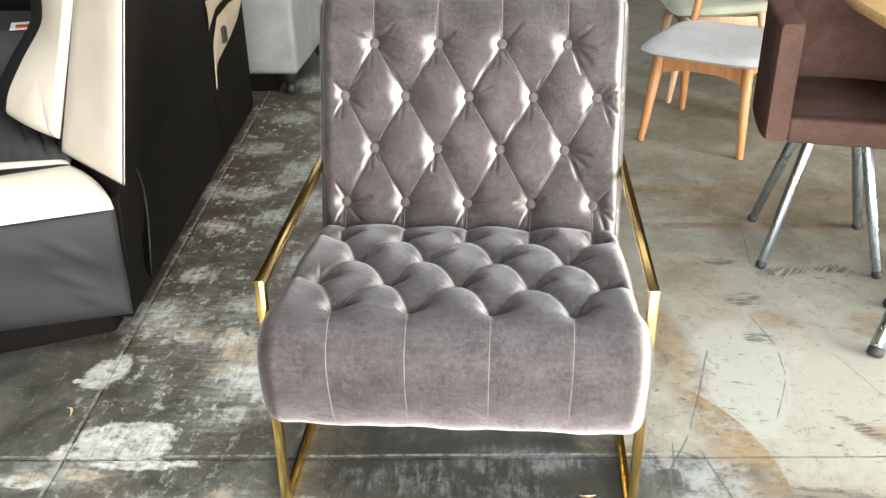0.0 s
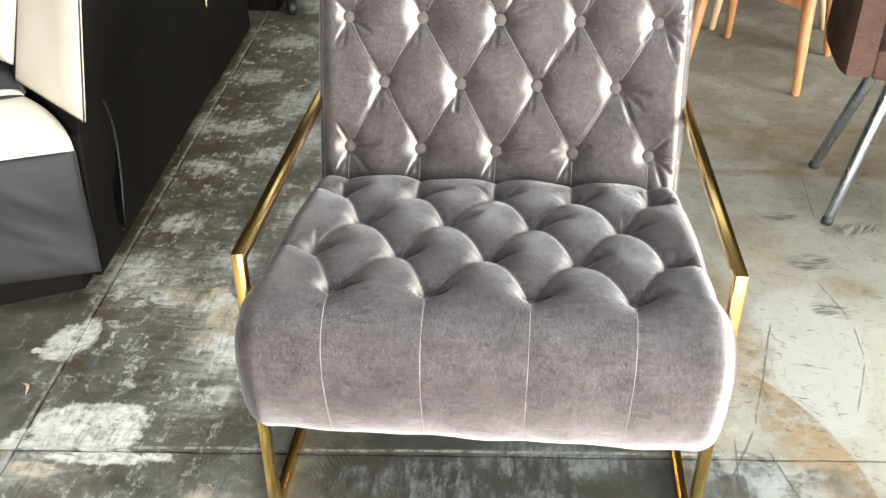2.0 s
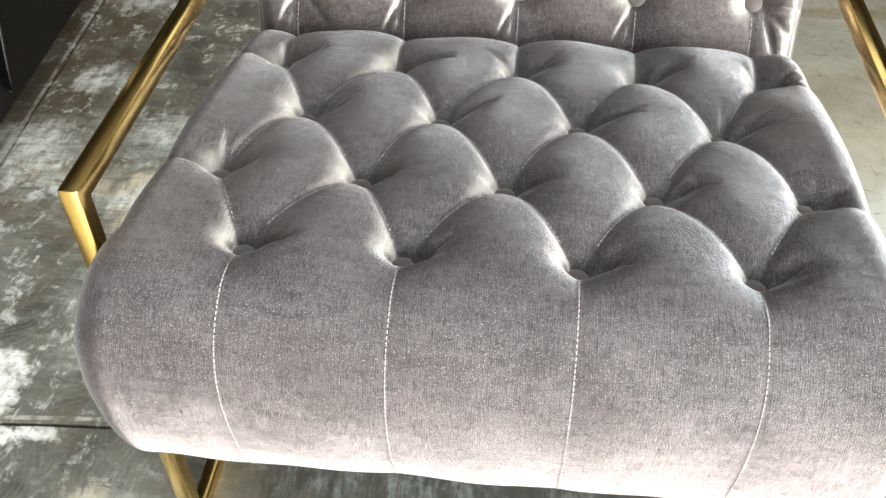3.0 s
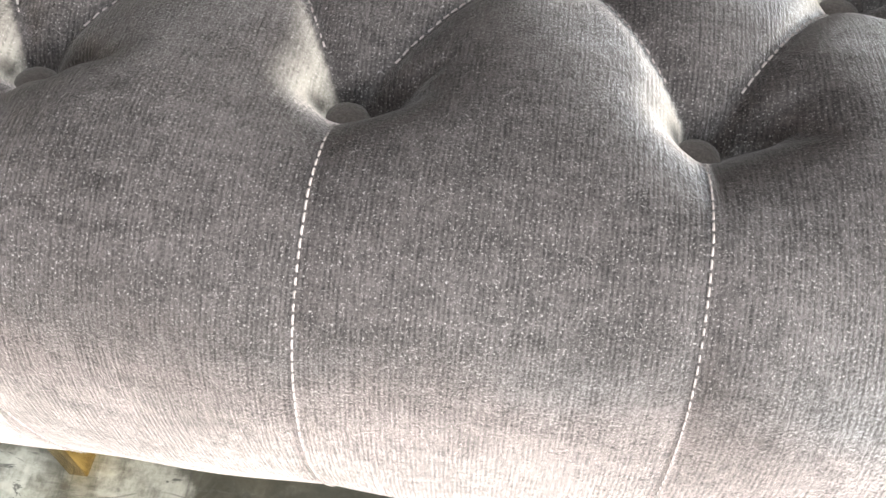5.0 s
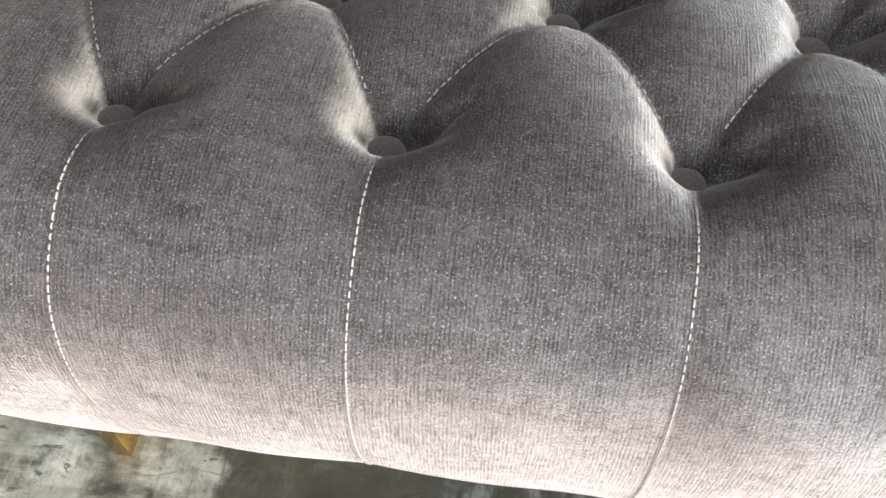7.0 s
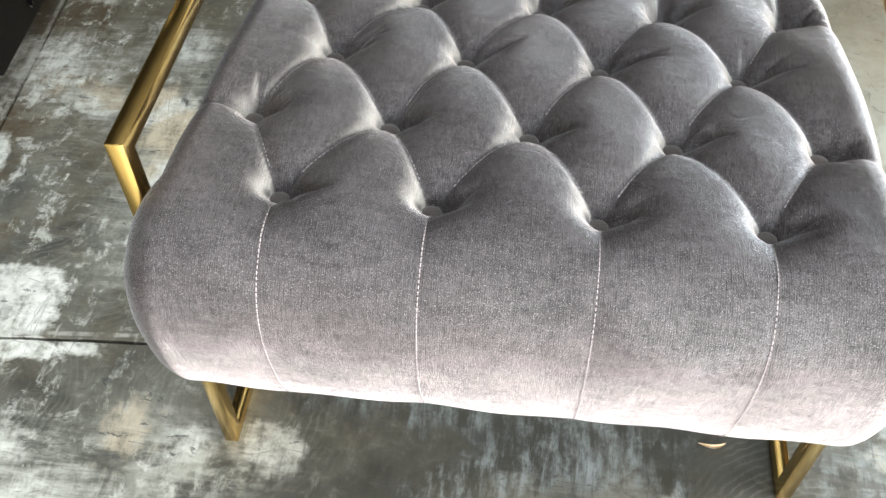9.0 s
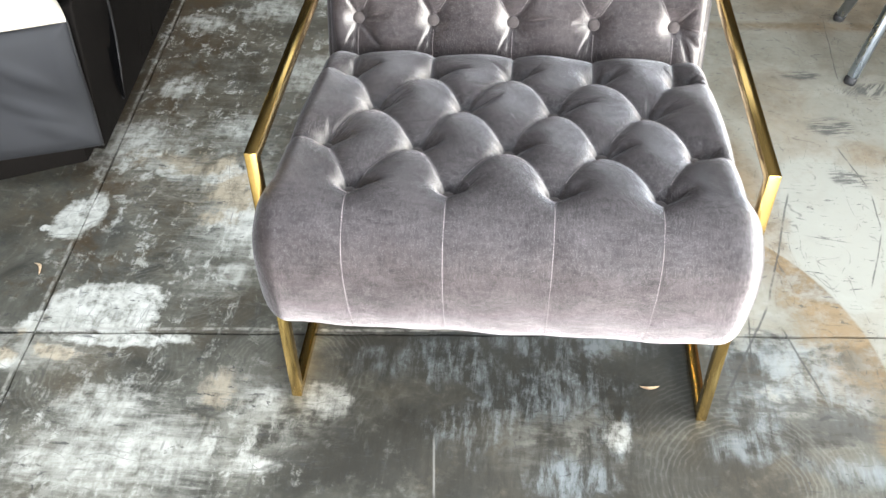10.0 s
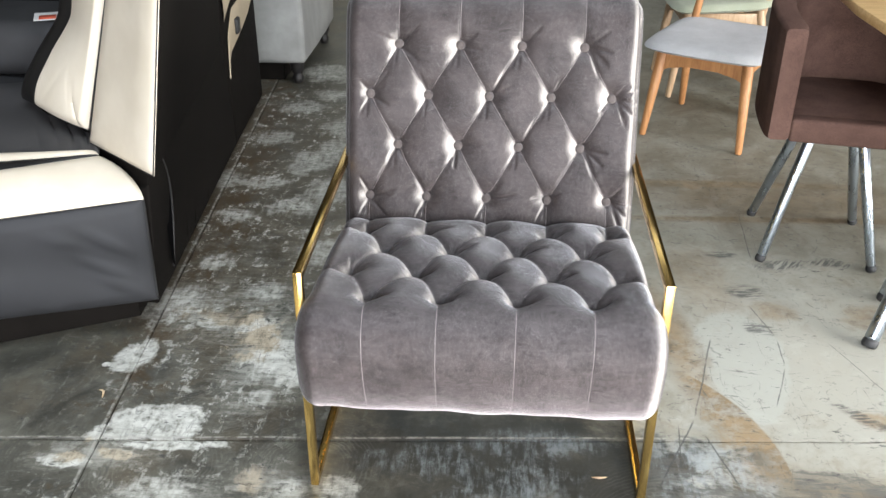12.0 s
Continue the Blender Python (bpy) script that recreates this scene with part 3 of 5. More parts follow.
# ---------------------------------------------------------------- mesh helpers
def part(name, bm, material, parent=None, label="", smooth=True):
    """Links a bmesh (or a ready mesh) as one object, under a parent if one is given."""
    if isinstance(bm, bmesh.types.BMesh):
        data = bpy.data.meshes.new(name)
        bmesh.ops.recalc_face_normals(bm, faces=bm.faces)
        bm.to_mesh(data)
        bm.free()
    else:
        data = bm
    if smooth:
        data.polygons.foreach_set("use_smooth", [True] * len(data.polygons))
    if not data.materials:
        data.materials.append(material)
    ob = new(name, data)
    ob.parent = parent
    if label:
        ob["label"] = label
    return ob


def thing(name, at, label, category, group="", turn=0.0):
    ob = new(name)
    ob.empty_display_size = 0.1
    ob.matrix_basis = pose(*at, 0, 0, turn)
    return tagged(ob, label, category, group)


def sharp(ob, degrees=35):
    """Smooth shading that keeps edges steeper than that crisp."""
    ob.data.set_sharp_from_angle(angle=radians(degrees))
    return ob


def grid(name, p, wrap=False):
    """A mesh from an array of places, rows by columns; wrap closes the columns."""
    rows, cols = p.shape[:2]
    index = np.arange(rows * cols).reshape(rows, cols)
    right = np.roll(index, -1, 1)[:-1] if wrap else index[:-1, 1:]
    a, b = (index[:-1], right) if wrap else (index[:-1, :-1], right)
    up = np.roll(index, -1, 1)[1:] if wrap else index[1:, 1:]
    c, d = (up, index[1:]) if wrap else (up, index[1:, :-1])
    faces = np.stack([a, b, c, d], -1).reshape(-1, 4)
    data = bpy.data.meshes.new(name)
    data.from_pydata(p.reshape(-1, 3).tolist(), [], faces.tolist())
    return data


def box(x0, x1, y0, y1, z0, z1, bevel=0.004, segments=2):
    bm = bmesh.new()
    bmesh.ops.create_cube(bm, size=1.0, matrix=Matrix.Translation(((x0 + x1) / 2, (y0 + y1) / 2, (z0 + z1) / 2)) @ Matrix.Diagonal((x1 - x0, y1 - y0, z1 - z0, 1)))
    if bevel:
        bmesh.ops.bevel(bm, geom=bm.edges[:], offset=bevel, segments=segments, affect="EDGES", profile=0.5)
    return bm


def prism(bottom, top, bevel=0.01, segments=3):
    """A solid between two polygons of equal count."""
    bm = bmesh.new()
    low, high = [bm.verts.new(p) for p in bottom], [bm.verts.new(p) for p in top]
    n = len(low)
    bm.faces.new(low[::-1]), bm.faces.new(high)
    for i in range(n):
        bm.faces.new((low[i], low[(i + 1) % n], high[(i + 1) % n], high[i]))
    bmesh.ops.recalc_face_normals(bm, faces=bm.faces)
    if bevel:
        bmesh.ops.bevel(bm, geom=bm.edges[:], offset=bevel, segments=segments, affect="EDGES", profile=0.5)
    return bm


def rod(a, b, ra, rb, sides=20, bm=None, flat=1.0):
    """A tapered round bar from a to b with rounded ends."""
    bm = bm or bmesh.new()
    a, b = Vector(a), Vector(b)
    m = (b - a).to_track_quat("Z", "Y").to_matrix().to_4x4()
    length = (b - a).length
    rings = []
    for t, k in ((0, 0.82), (0.006 / length, 1.0), (1 - 0.006 / length, 1.0), (1, 0.82)):
        r = (ra + (rb - ra) * t) * k
        rings.append([bm.verts.new(a + m @ Vector((r * math.cos(2 * math.pi * i / sides), flat * r * math.sin(2 * math.pi * i / sides), t * length))) for i in range(sides)])
    for lo, hi in zip(rings, rings[1:]):
        for i in range(sides):
            bm.faces.new((lo[i], lo[(i + 1) % sides], hi[(i + 1) % sides], hi[i]))
    bm.faces.new(rings[0][::-1]), bm.faces.new(rings[-1])
    return bm


def lathe(profile, sides=24):
    """A turned solid from (radius, height) pairs, bottom first."""
    p = np.array([[(r * math.cos(2 * math.pi * i / sides), r * math.sin(2 * math.pi * i / sides), z) for i in range(sides)] for r, z in profile])
    return grid("turned", p, wrap=True)


def tube(points, radius, sides=6):
    """A round thread or cord through the given points."""
    p = np.array([tuple(q) for q in points])
    t = np.gradient(p, axis=0)
    t /= np.linalg.norm(t, axis=1, keepdims=True) + 1e-12
    u = np.cross(t, (0.31, 0.17, 0.94))
    u /= np.linalg.norm(u, axis=1, keepdims=True) + 1e-12
    v = np.cross(t, u)
    ang = np.linspace(0, 2 * math.pi, sides, endpoint=False)
    return grid("tube", p[:, None] + radius * (u[:, None] * np.cos(ang)[None, :, None] + v[:, None] * np.sin(ang)[None, :, None]), wrap=True)


def smooth_line(points, count):
    """Points evenly spaced along a smooth curve through the given ones."""
    pts = [Vector(p) for p in points]
    pts = [2 * pts[0] - pts[1], *pts, 2 * pts[-1] - pts[-2]]
    out = []
    for i in range(1, len(pts) - 2):
        p0, p1, p2, p3 = pts[i - 1 : i + 3]
        for k in range(24):
            t = k / 24
            out.append(0.5 * (2 * p1 + (p2 - p0) * t + (2 * p0 - 5 * p1 + 4 * p2 - p3) * t**2 + (3 * p1 - p0 - 3 * p2 + p3) * t**3))
    out.append(pts[-2])
    arr = np.array([tuple(v) for v in out])
    s = np.r_[0, np.cumsum(np.linalg.norm(np.diff(arr, axis=0), axis=1))]
    even = np.linspace(0, s[-1], count)
    return np.stack([np.interp(even, s, arr[:, i]) for i in range(arr.shape[1])], 1), s[-1]


# ---------------------------------------------------------------- building
GRAIN = math.degrees(math.atan(0.066))  # the floor's joints lie this much off the lounge chair


def structure(ob, label, category):
    return tagged(ob, label, category, kind="structure")


ground = structure(part("ground", box(-400, 400, -400, 400, -0.5, -0.03, 0), APRON), "pale sunlit concrete yard outside the open doors", "ground")
floor = structure(part("floor", box(ROOM_W, ROOM_E, ROOM_S, ROOM_N, -0.028, -0.009, 0), JOINT_DIRT), "dirt-filled joints under worn concrete slabs", "floor")
JX, JY = -0.855, 0.108  # where the two joints cross


def slab(x0, x1, y0, y1, seed):
    """One concrete slab with slightly chipped joint edges, in the frame of the joints."""
    rnd = random.Random(seed)
    def edge(a, b, fixed, along_x, near_zero):
        n_steps = 160 if near_zero else 1
        out = []
        for i in range(n_steps):
            t = i / n_steps
            v = a + (b - a) * (abs(2 * t - 1) ** 1.5 * math.copysign(1, 2 * t - 1) + 1) / 2
            w = fixed + (rnd.uniform(-0.0014, 0.0014) if near_zero else 0)
            out.append((v, w) if along_x else (w, v))
        return out
    ring = edge(x0, x1, y0, True, abs(y0) < 0.1) + edge(y0, y1, x1, False, abs(x1) < 0.1) + edge(x1, x0, y1, True, abs(y1) < 0.1) + edge(y1, y0, x0, False, abs(x0) < 0.1)
    bm = bmesh.new()
    top = [bm.verts.new((x, y, 0)) for x, y in ring]
    low = [bm.verts.new((x, y, -0.02)) for x, y in ring]
    bm.faces.new(top)
    for i in range(len(top)):
        bm.faces.new((top[i], low[i], low[(i + 1) % len(low)], top[(i + 1) % len(top)]))
    ob = part("slab", bm, CONCRETE, floor, smooth=False)
    ob.matrix_basis = pose(JX, JY, 0, 0, 0, GRAIN)
    return ob


GAP, TIGHT = 0.0028, 0.0018  # half widths of the cross joint and of the filled long joint
slab(TIGHT, 4.95, GAP, 7.7, 1), slab(-5.3, -TIGHT, GAP, 7.7, 2), slab(TIGHT, 4.95, -3.6, -GAP, 3), slab(-5.3, -TIGHT, -3.6, -GAP, 4)

T = 0.25
structure(part("wall_north", box(ROOM_W - T, ROOM_E + T, ROOM_N, ROOM_N + T, -0.03, ROOM_H, 0), WALL_PAINT), "plain painted warehouse end wall", "wall")
structure(part("wall_west", box(ROOM_W - T, ROOM_W, ROOM_S, ROOM_N, -0.03, ROOM_H, 0), WALL_PAINT), "plain painted warehouse side wall", "wall")


def wall_with_door(name, along_x, fixed, a, b, door, label):
    """A wall of two piers and a lintel round a roller-door opening."""
    d0, d1, h = door
    bm = bmesh.new()
    for u0, u1, z0, z1 in ((a, d0, -0.03, ROOM_H), (d1, b, -0.03, ROOM_H), (d0, d1, h, ROOM_H)):
        m = Matrix.Translation(((u0 + u1) / 2, fixed, (z0 + z1) / 2)) @ Matrix.Diagonal((u1 - u0, T, z1 - z0, 1)) if along_x else Matrix.Translation((fixed, (u0 + u1) / 2, (z0 + z1) / 2)) @ Matrix.Diagonal((T, u1 - u0, z1 - z0, 1))
        bmesh.ops.create_cube(bm, size=1.0, matrix=m)
    structure(part(name, bm, WALL_PAINT, smooth=False), label, "wall")


wall_with_door("wall_south", True, ROOM_S - T / 2, ROOM_W - T, ROOM_E + T, DOOR_S, "painted warehouse wall with an open roller door")
wall_with_door("wall_east", False, ROOM_E + T / 2, ROOM_S, ROOM_N, DOOR_E, "painted warehouse side wall with an open roller door")
structure(part("ceiling", box(ROOM_W - T, ROOM_E + T, ROOM_S - T, ROOM_N + T, ROOM_H, ROOM_H + 0.2, 0), CEILING_PAINT), "dull grey warehouse ceiling", "ceiling")


# ---------------------------------------------------------------- tufted lounge chair
chair = thing("lounge_chair", (0, 0, 0), "mauve-grey tufted velvet lounge chair with brass frame on concrete", "chair")


def bar_frame(x):
    """One side frame: a closed rectangular loop of square brass bar."""
    w, d = 0.0085, 0.018
    outer = [(0.0, 0.0), (0.74, 0.0), (0.74, 0.522), (0.0, 0.522)]
    inner = [(d, d), (0.74 - d, d), (0.74 - d, 0.522 - d), (d, 0.522 - d)]
    bm = bmesh.new()
    rings = [[bm.verts.new((x + sx, y, z)) for y, z in ring] for sx in (-w, w) for ring in (outer, inner)]
    lo, li, ro, ri = rings
    for i in range(4):
        j = (i + 1) % 4
        bm.faces.new((lo[i], lo[j], li[j], li[i])), bm.faces.new((ro[i], ri[i], ri[j], ro[j]))
        bm.faces.new((lo[i], ro[i], ro[j], lo[j])), bm.faces.new((li[i], li[j], ri[j], ri[i]))
    bmesh.ops.recalc_face_normals(bm, faces=bm.faces)
    bmesh.ops.bevel(bm, geom=bm.edges[:], offset=0.0012, segments=2, affect="EDGES", profile=0.5)
    return sharp(part("side_frame", bm, BRASS, chair, "polished square brass bar frame"), 25)


bar_frame(-0.3415), bar_frame(0.3415)
for y, z in ((0.12, 0.228), (0.44, 0.2)):
    part("cross_bar", box(-0.333, 0.333, y - 0.008, y + 0.008, z - 0.008, z + 0.008, 0.001), BRASS, chair)

ODD, EVEN = (-0.214, -0.073, 0.067, 0.209), (-0.27, -0.135, 0.0, 0.135, 0.27)


def tufts(rows, half, first, last, side=True, pleat=0.9, pinch=1.0):
    """Buttons and creases of a diamond tufting in (x, s); rows are (s, xs); pleats run to first below and last above."""
    buttons = [(x, s) for s, xs in rows for x in xs]
    creases = []
    for (s0, a), (s1, b) in zip(rows, rows[1:]):
        creases += [(x0, s0, x1, s1, 1.0, 1.0) for x0 in a for x1 in b if abs(x0 - x1) < 0.1]
    creases += [(x, rows[0][0], pinch * x, first, pleat, 0.12) for x in rows[0][1]] + [(x, rows[-1][0], x, last, 1.0, 0.5) for x in rows[-1][1]]
    if side:
        for s, xs in rows:
            if len(xs) == 5:
                creases += [(xs[0], s, -half, s, 1.0, 0.5), (xs[-1], s, half, s - 0.02, 1.0, 0.6)]
    return buttons, creases


def sunk(x, s, buttons, creases, wrinkles, deep, wide, broad, narrow, reach=0.030, power=1.35):
    """How far the cloth is drawn in at (x, s): at the buttons, along the creases and in small gathers."""
    drop = np.zeros_like(x)
    near = np.full_like(x, 9.0)
    for bx, bs in buttons:
        near = np.minimum(near, np.hypot(x - bx, s - bs))
    drop += deep * np.exp(-((near / wide) ** power))
    best_broad, best_narrow = np.zeros_like(x), np.zeros_like(x)
    for x0, s0, x1, s1, k0, k1 in creases:
        dx, ds = x1 - x0, s1 - s0
        t = np.clip(((x - x0) * dx + (s - s0) * ds) / (dx * dx + ds * ds), 0, 1)
        e = np.hypot(x - x0 - t * dx, s - s0 - t * ds)
        k = k0 + (k1 - k0) * t
        best_broad = np.maximum(best_broad, k * np.exp(-e / reach))
        best_narrow = np.maximum(best_narrow, k * np.exp(-((e / 0.0045) ** 1.2)))
    drop += broad * best_broad + narrow * best_narrow
    for x0, s0, x1, s1, depth, width in wrinkles:
        dx, ds = x1 - x0, s1 - s0
        t = np.clip(((x - x0) * dx + (s - s0) * ds) / (dx * dx + ds * ds), 0, 1)
        e = np.hypot(x - x0 - t * dx, s - s0 - t * ds)
        drop += depth * np.sin(np.pi * np.clip(t * 0.94 + 0.06, 0, 1)) * np.exp(-((e / width) ** 2))
    return drop


class Quilt:
    """The padding between buttons and pulled seams: a sprung sheet held down along them, solved on a grid of (x, s)."""

    def __init__(self, half, length, buttons, creases, deep, sag, spring):
        for step in (0.016, 0.008, 0.004):
            xs, ss = np.arange(-half, half + step, step), np.arange(0, length + step, step)
            x, sg = np.meshgrid(xs, ss)
            fixed, value = np.zeros(x.shape, bool), np.zeros(x.shape)
            for x0, s0, x1, s1, k0, k1 in creases:
                dx, ds = x1 - x0, s1 - s0
                t = np.clip(((x - x0) * dx + (sg - s0) * ds) / (dx * dx + ds * ds), 0, 1)
                on = np.hypot(x - x0 - t * dx, sg - s0 - t * ds) < 0.55 * step
                sunk_to = np.abs(2 * t - 1) ** 2 if k1 == 1.0 else (1 - t) ** (2 if k1 > 0.1 else 1)
                dip = (k0 + (k1 - k0) * t) * (sag + (deep - sag) * sunk_to)
                value = np.where(on, np.maximum(value, dip), value)
                fixed |= on
            for bx, bs in buttons:
                on = np.hypot(x - bx, sg - bs) < max(0.009, 0.6 * step)
                fixed, value = fixed | on, np.where(on, deep, value)
            if step == 0.016:
                u = value.copy()
            else:
                u = self.look_up(old, old_step, half, x, sg)
            u[fixed] = value[fixed]
            pull = 4 + (step / spring) ** 2
            for _ in range(260):
                p = np.pad(u, 1, mode="edge")
                u = (p[:-2, 1:-1] + p[2:, 1:-1] + p[1:-1, :-2] + p[1:-1, 2:]) / pull
                u[fixed] = value[fixed]
            old, old_step = u, step
        self.u, self.step, self.half = u, step, half

    @staticmethod
    def look_up(u, step, half, x, s):
        i, j = np.clip((x + half) / step, 0, u.shape[1] - 1.001), np.clip(s / step, 0, u.shape[0] - 1.001)
        i0, j0 = i.astype(int), j.astype(int)
        a, b = i - i0, j - j0
        return (u[j0, i0] * (1 - a) + u[j0, i0 + 1] * a) * (1 - b) + (u[j0 + 1, i0] * (1 - a) + u[j0 + 1, i0 + 1] * a) * b

    def drop(self, x, s):
        return self.look_up(self.u, self.step, self.half, np.asarray(x, float), np.asarray(s, float))


def gathers(buttons, seed, length, depth, share=0.8):
    """Small folds that fan out from the buttons, more to one side."""
    rnd = random.Random(seed)
    out = []
    for bx, bs in buttons:
        for _ in range(rnd.randint(2, 4) if rnd.random() < share else 1):
            a = rnd.gauss(0.35, 0.7) if rnd.random() < 0.6 else rnd.uniform(-math.pi, math.pi)
            r0, r1 = 0.010, rnd.uniform(0.5, 1.0) * length
            out.append((bx + r0 * math.cos(a), bs + r0 * math.sin(a), bx + r1 * math.cos(a + 0.25), bs + r1 * math.sin(a + 0.25), rnd.uniform(0.5, 1) * depth, rnd.uniform(0.0025, 0.0045)))
    return out


class Pad:
    """An upholstered pad: a closed side profile in (y, z), swept across x, drawn in by tufting, with rounded sides."""

    def __init__(self, profile, half, radius, spine, drop=None, bulge=0.010, taper=0.0):
        self.line, self.length = smooth_line([(0, *p) for p in profile], 1200)
        self.s = np.linspace(0, self.length, 1200)
        tangent = np.gradient(self.line[:, 1:], axis=0)
        tangent /= np.linalg.norm(tangent, axis=1, keepdims=True)
        self.normal = np.stack([-tangent[:, 1], tangent[:, 0]], 1)
        self.half, self.radius, self.spine = half, radius, spine
        self.drop, self.bulge, self.taper = drop or radius, bulge, taper

    def find(self, test):
        """The arc length at the first point of the profile that passes the test."""
        return next(s for s, (_, y, z) in zip(self.s, self.line) if test(y, z))

    def point(self, x, s, h):
        y, z, ny, nz = (np.interp(s, self.s, col) for col in (self.line[:, 1], self.line[:, 2], self.normal[:, 0], self.normal[:, 1]))
        core = self.half - self.radius
        over = np.clip((np.abs(x) - core) / self.radius, 0, 1)
        inset = self.drop * (1 - np.sqrt(np.clip(1 - over**2, 0, 1)))
        # narrower where it sits between the side frames
        between = np.clip((y + 0.03) / 0.05, 0, 1) * np.clip((np.abs(x) - 0.24) / (self.half - 0.24), 0, 1)
        x = x - np.sign(x) * self.taper * between**2
        return np.stack([x, y + ny * (h - inset), z + nz * (h - inset)], -1)

    def mesh(self, name, height, step_x, step_s):
        core = np.linspace(-(self.half - self.radius), self.half - self.radius, int(2 * (self.half - self.radius) / step_x))
        turn = np.sin(np.radians(np.linspace(8, 90, 14))) * self.radius
        xs = np.r_[-(self.half - self.radius) - turn[::-1], core, self.half - self.radius + turn]
        ss = np.linspace(0, self.length, int(self.length / step_s))
        sx, sg = np.meshgrid(xs, ss)
        p = self.point(sx, sg, height(sx, sg))
        left, right = [], []
        for k in (0.97, 0.8, 0.55, 0.3, 0.06):
            for edge, out in ((p[:, 0], left), (p[:, -1], right)):
                y, z = self.spine(edge[:, 1], edge[:, 2])
                bulge = self.bulge * math.sin(math.pi * (1 - k)) * (-1 if out is left else 1)
                out.append(np.stack([edge[:, 0] + bulge, y + (edge[:, 1] - y) * k, z + (edge[:, 2] - z) * k], -1))
        p = np.concatenate([np.stack(left[::-1], 1), p, np.stack(right, 1)], 1)
        return grid(name, p)


def button_mesh():
    """A flattened cloth-covered dome."""
    rings = [(0.0098, -0.006), (0.0108, -0.002), (0.0106, 0.0008), (0.0096, 0.0030), (0.0078, 0.0046), (0.0054, 0.0058), (0.0028, 0.0065), (0.0001, 0.0067)]
    return lathe(rings, 20)


BUTTON = button_mesh()
BUTTON.materials.append(BUTTON_CLOTH)


def set_buttons(pad, height, buttons, parent, lift):
    for x, s in buttons:
        p, q, r = (pad.point(np.array([x + dx]), np.array([s + ds]), np.array([0.0]))[0] for dx, ds in ((0, 0), (0.01, 0), (0, 0.01)))
        normal = Vector(np.cross(q - p, r - p)).normalized()
        normal = normal if normal.z - normal.y > 0 else -normal
        at = pad.point(np.array([x]), np.array([s]), np.array([height(np.array([x]), np.array([s]))[0] + lift]))[0]
        ob = part("button", BUTTON, BUTTON_CLOTH, parent)
        ob.matrix_basis = Matrix.Translation(at.tolist()) @ normal.to_track_quat("Z", "Y").to_matrix().to_4x4()


def stitching(pad, height, creases, parent, pitch, skip, lift=0.0006):
    """A thread along each crease that surfaces in short stitches."""
    for x0, s0, x1, s1, *_ in creases:
        length = math.hypot(x1 - x0, s1 - s0)
        along = np.linspace(skip, length, max(int((length - skip) / pitch) * 6, 8))
        t = along / length
        xs, ss = x0 + (x1 - x0) * t, s0 + (s1 - s0) * t
        dip = np.where(np.sin(2 * math.pi * along / pitch) < -0.35, -0.0012, lift)
        part("stitching", tube(pad.point(xs, ss, height(xs, ss) + dip), 0.0005), THREAD, parent, "pale stitched seam thread")


# seat
seat_pad = Pad([(0.44, 0.262), (0.20, 0.258), (-0.01, 0.256), (-0.050, 0.261), (-0.074, 0.282), (-0.089, 0.322), (-0.095, 0.370), (-0.092, 0.408), (-0.079, 0.440), (-0.053, 0.462), (-0.018, 0.474),
                (0.03, 0.477), (0.12, 0.471), (0.25, 0.455), (0.37, 0.437), (0.425, 0.424), (0.452, 0.400), (0.460, 0.360), (0.462, 0.320)],
               0.342, 0.040, lambda y, z: (np.clip(y, -0.035, 0.40), 0.35 - 0.06 * np.clip(y, -0.02, 0.4)), 0.046, 0.003, 0.013)
row_s = [seat_pad.find(lambda y, z, v=v: z > 0.40 and y >= v) for v in (0.021, 0.131, 0.253, 0.370)]
seat_rows = list(zip(row_s, ((-0.217, -0.080, 0.066, 0.209), EVEN, ODD, EVEN)))
seat_front = seat_pad.find(lambda y, z: y < -0.06)
seat_back = seat_pad.find(lambda y, z: z > 0.38 and y > 0.455)
seat_buttons, seat_creases = tufts(seat_rows, 0.345, seat_front, seat_back, pleat=0.22, pinch=0.955)
seat_wrinkles = gathers(seat_buttons, 5, 0.055, 0.0026)
fold_rnd = random.Random(21)
for bx, bs in seat_buttons:  # folds drawn out along the row, longer behind the rear buttons
    rear = bs in row_s[2:]
    for _ in range(4 if rear else 3):
        a, r = fold_rnd.uniform(-0.10, 0.75) if rear else fold_rnd.uniform(-0.3, 0.55), fold_rnd.uniform(0.035, 0.075 if rear else 0.055)
        seat_wrinkles.append((bx + 0.012, bs + 0.004 * a, bx + r * math.cos(a), bs + r * math.sin(a) * 0.7, fold_rnd.uniform(0.0022, 0.0046), fold_rnd.uniform(0.0024, 0.0042)))


seat_pleats = [c for c in seat_creases if c[3] == seat_front]
seat_quilt = Quilt(0.36, seat_pad.length, seat_buttons, [c for c in seat_creases if c[3] != seat_front] + [(x, t, x, t - 0.062, 1.0, 0.09) for x, t in seat_buttons if t == row_s[0]], 0.032, 0.0125, 0.025)


def seat_height(x, s):
    low = 0.0035 + 0.0015 * np.sin(x * 31 + 1.0) * np.sin(s * 17) + 0.0008 * np.sin(x * 57 + s * 40)
    for bx, bs in seat_buttons:  # the valley beside each button runs out to its east side
        low = low - 0.0085 * np.exp(-(((x - bx - 0.018) / 0.022) ** 2) - ((s - bs) / 0.014) ** 2)
    return low - seat_quilt.drop(x, s) - sunk(x, s, [(9.0, 9.0)], seat_pleats, seat_wrinkles, 0.0, 0.02, 0.0040, 0.0020, 0.010) - sunk(x, s, [(9.0, 9.0)], [c for c in seat_creases if c[3] != seat_front], [], 0.0, 0.02, 0.0, 0.0030)


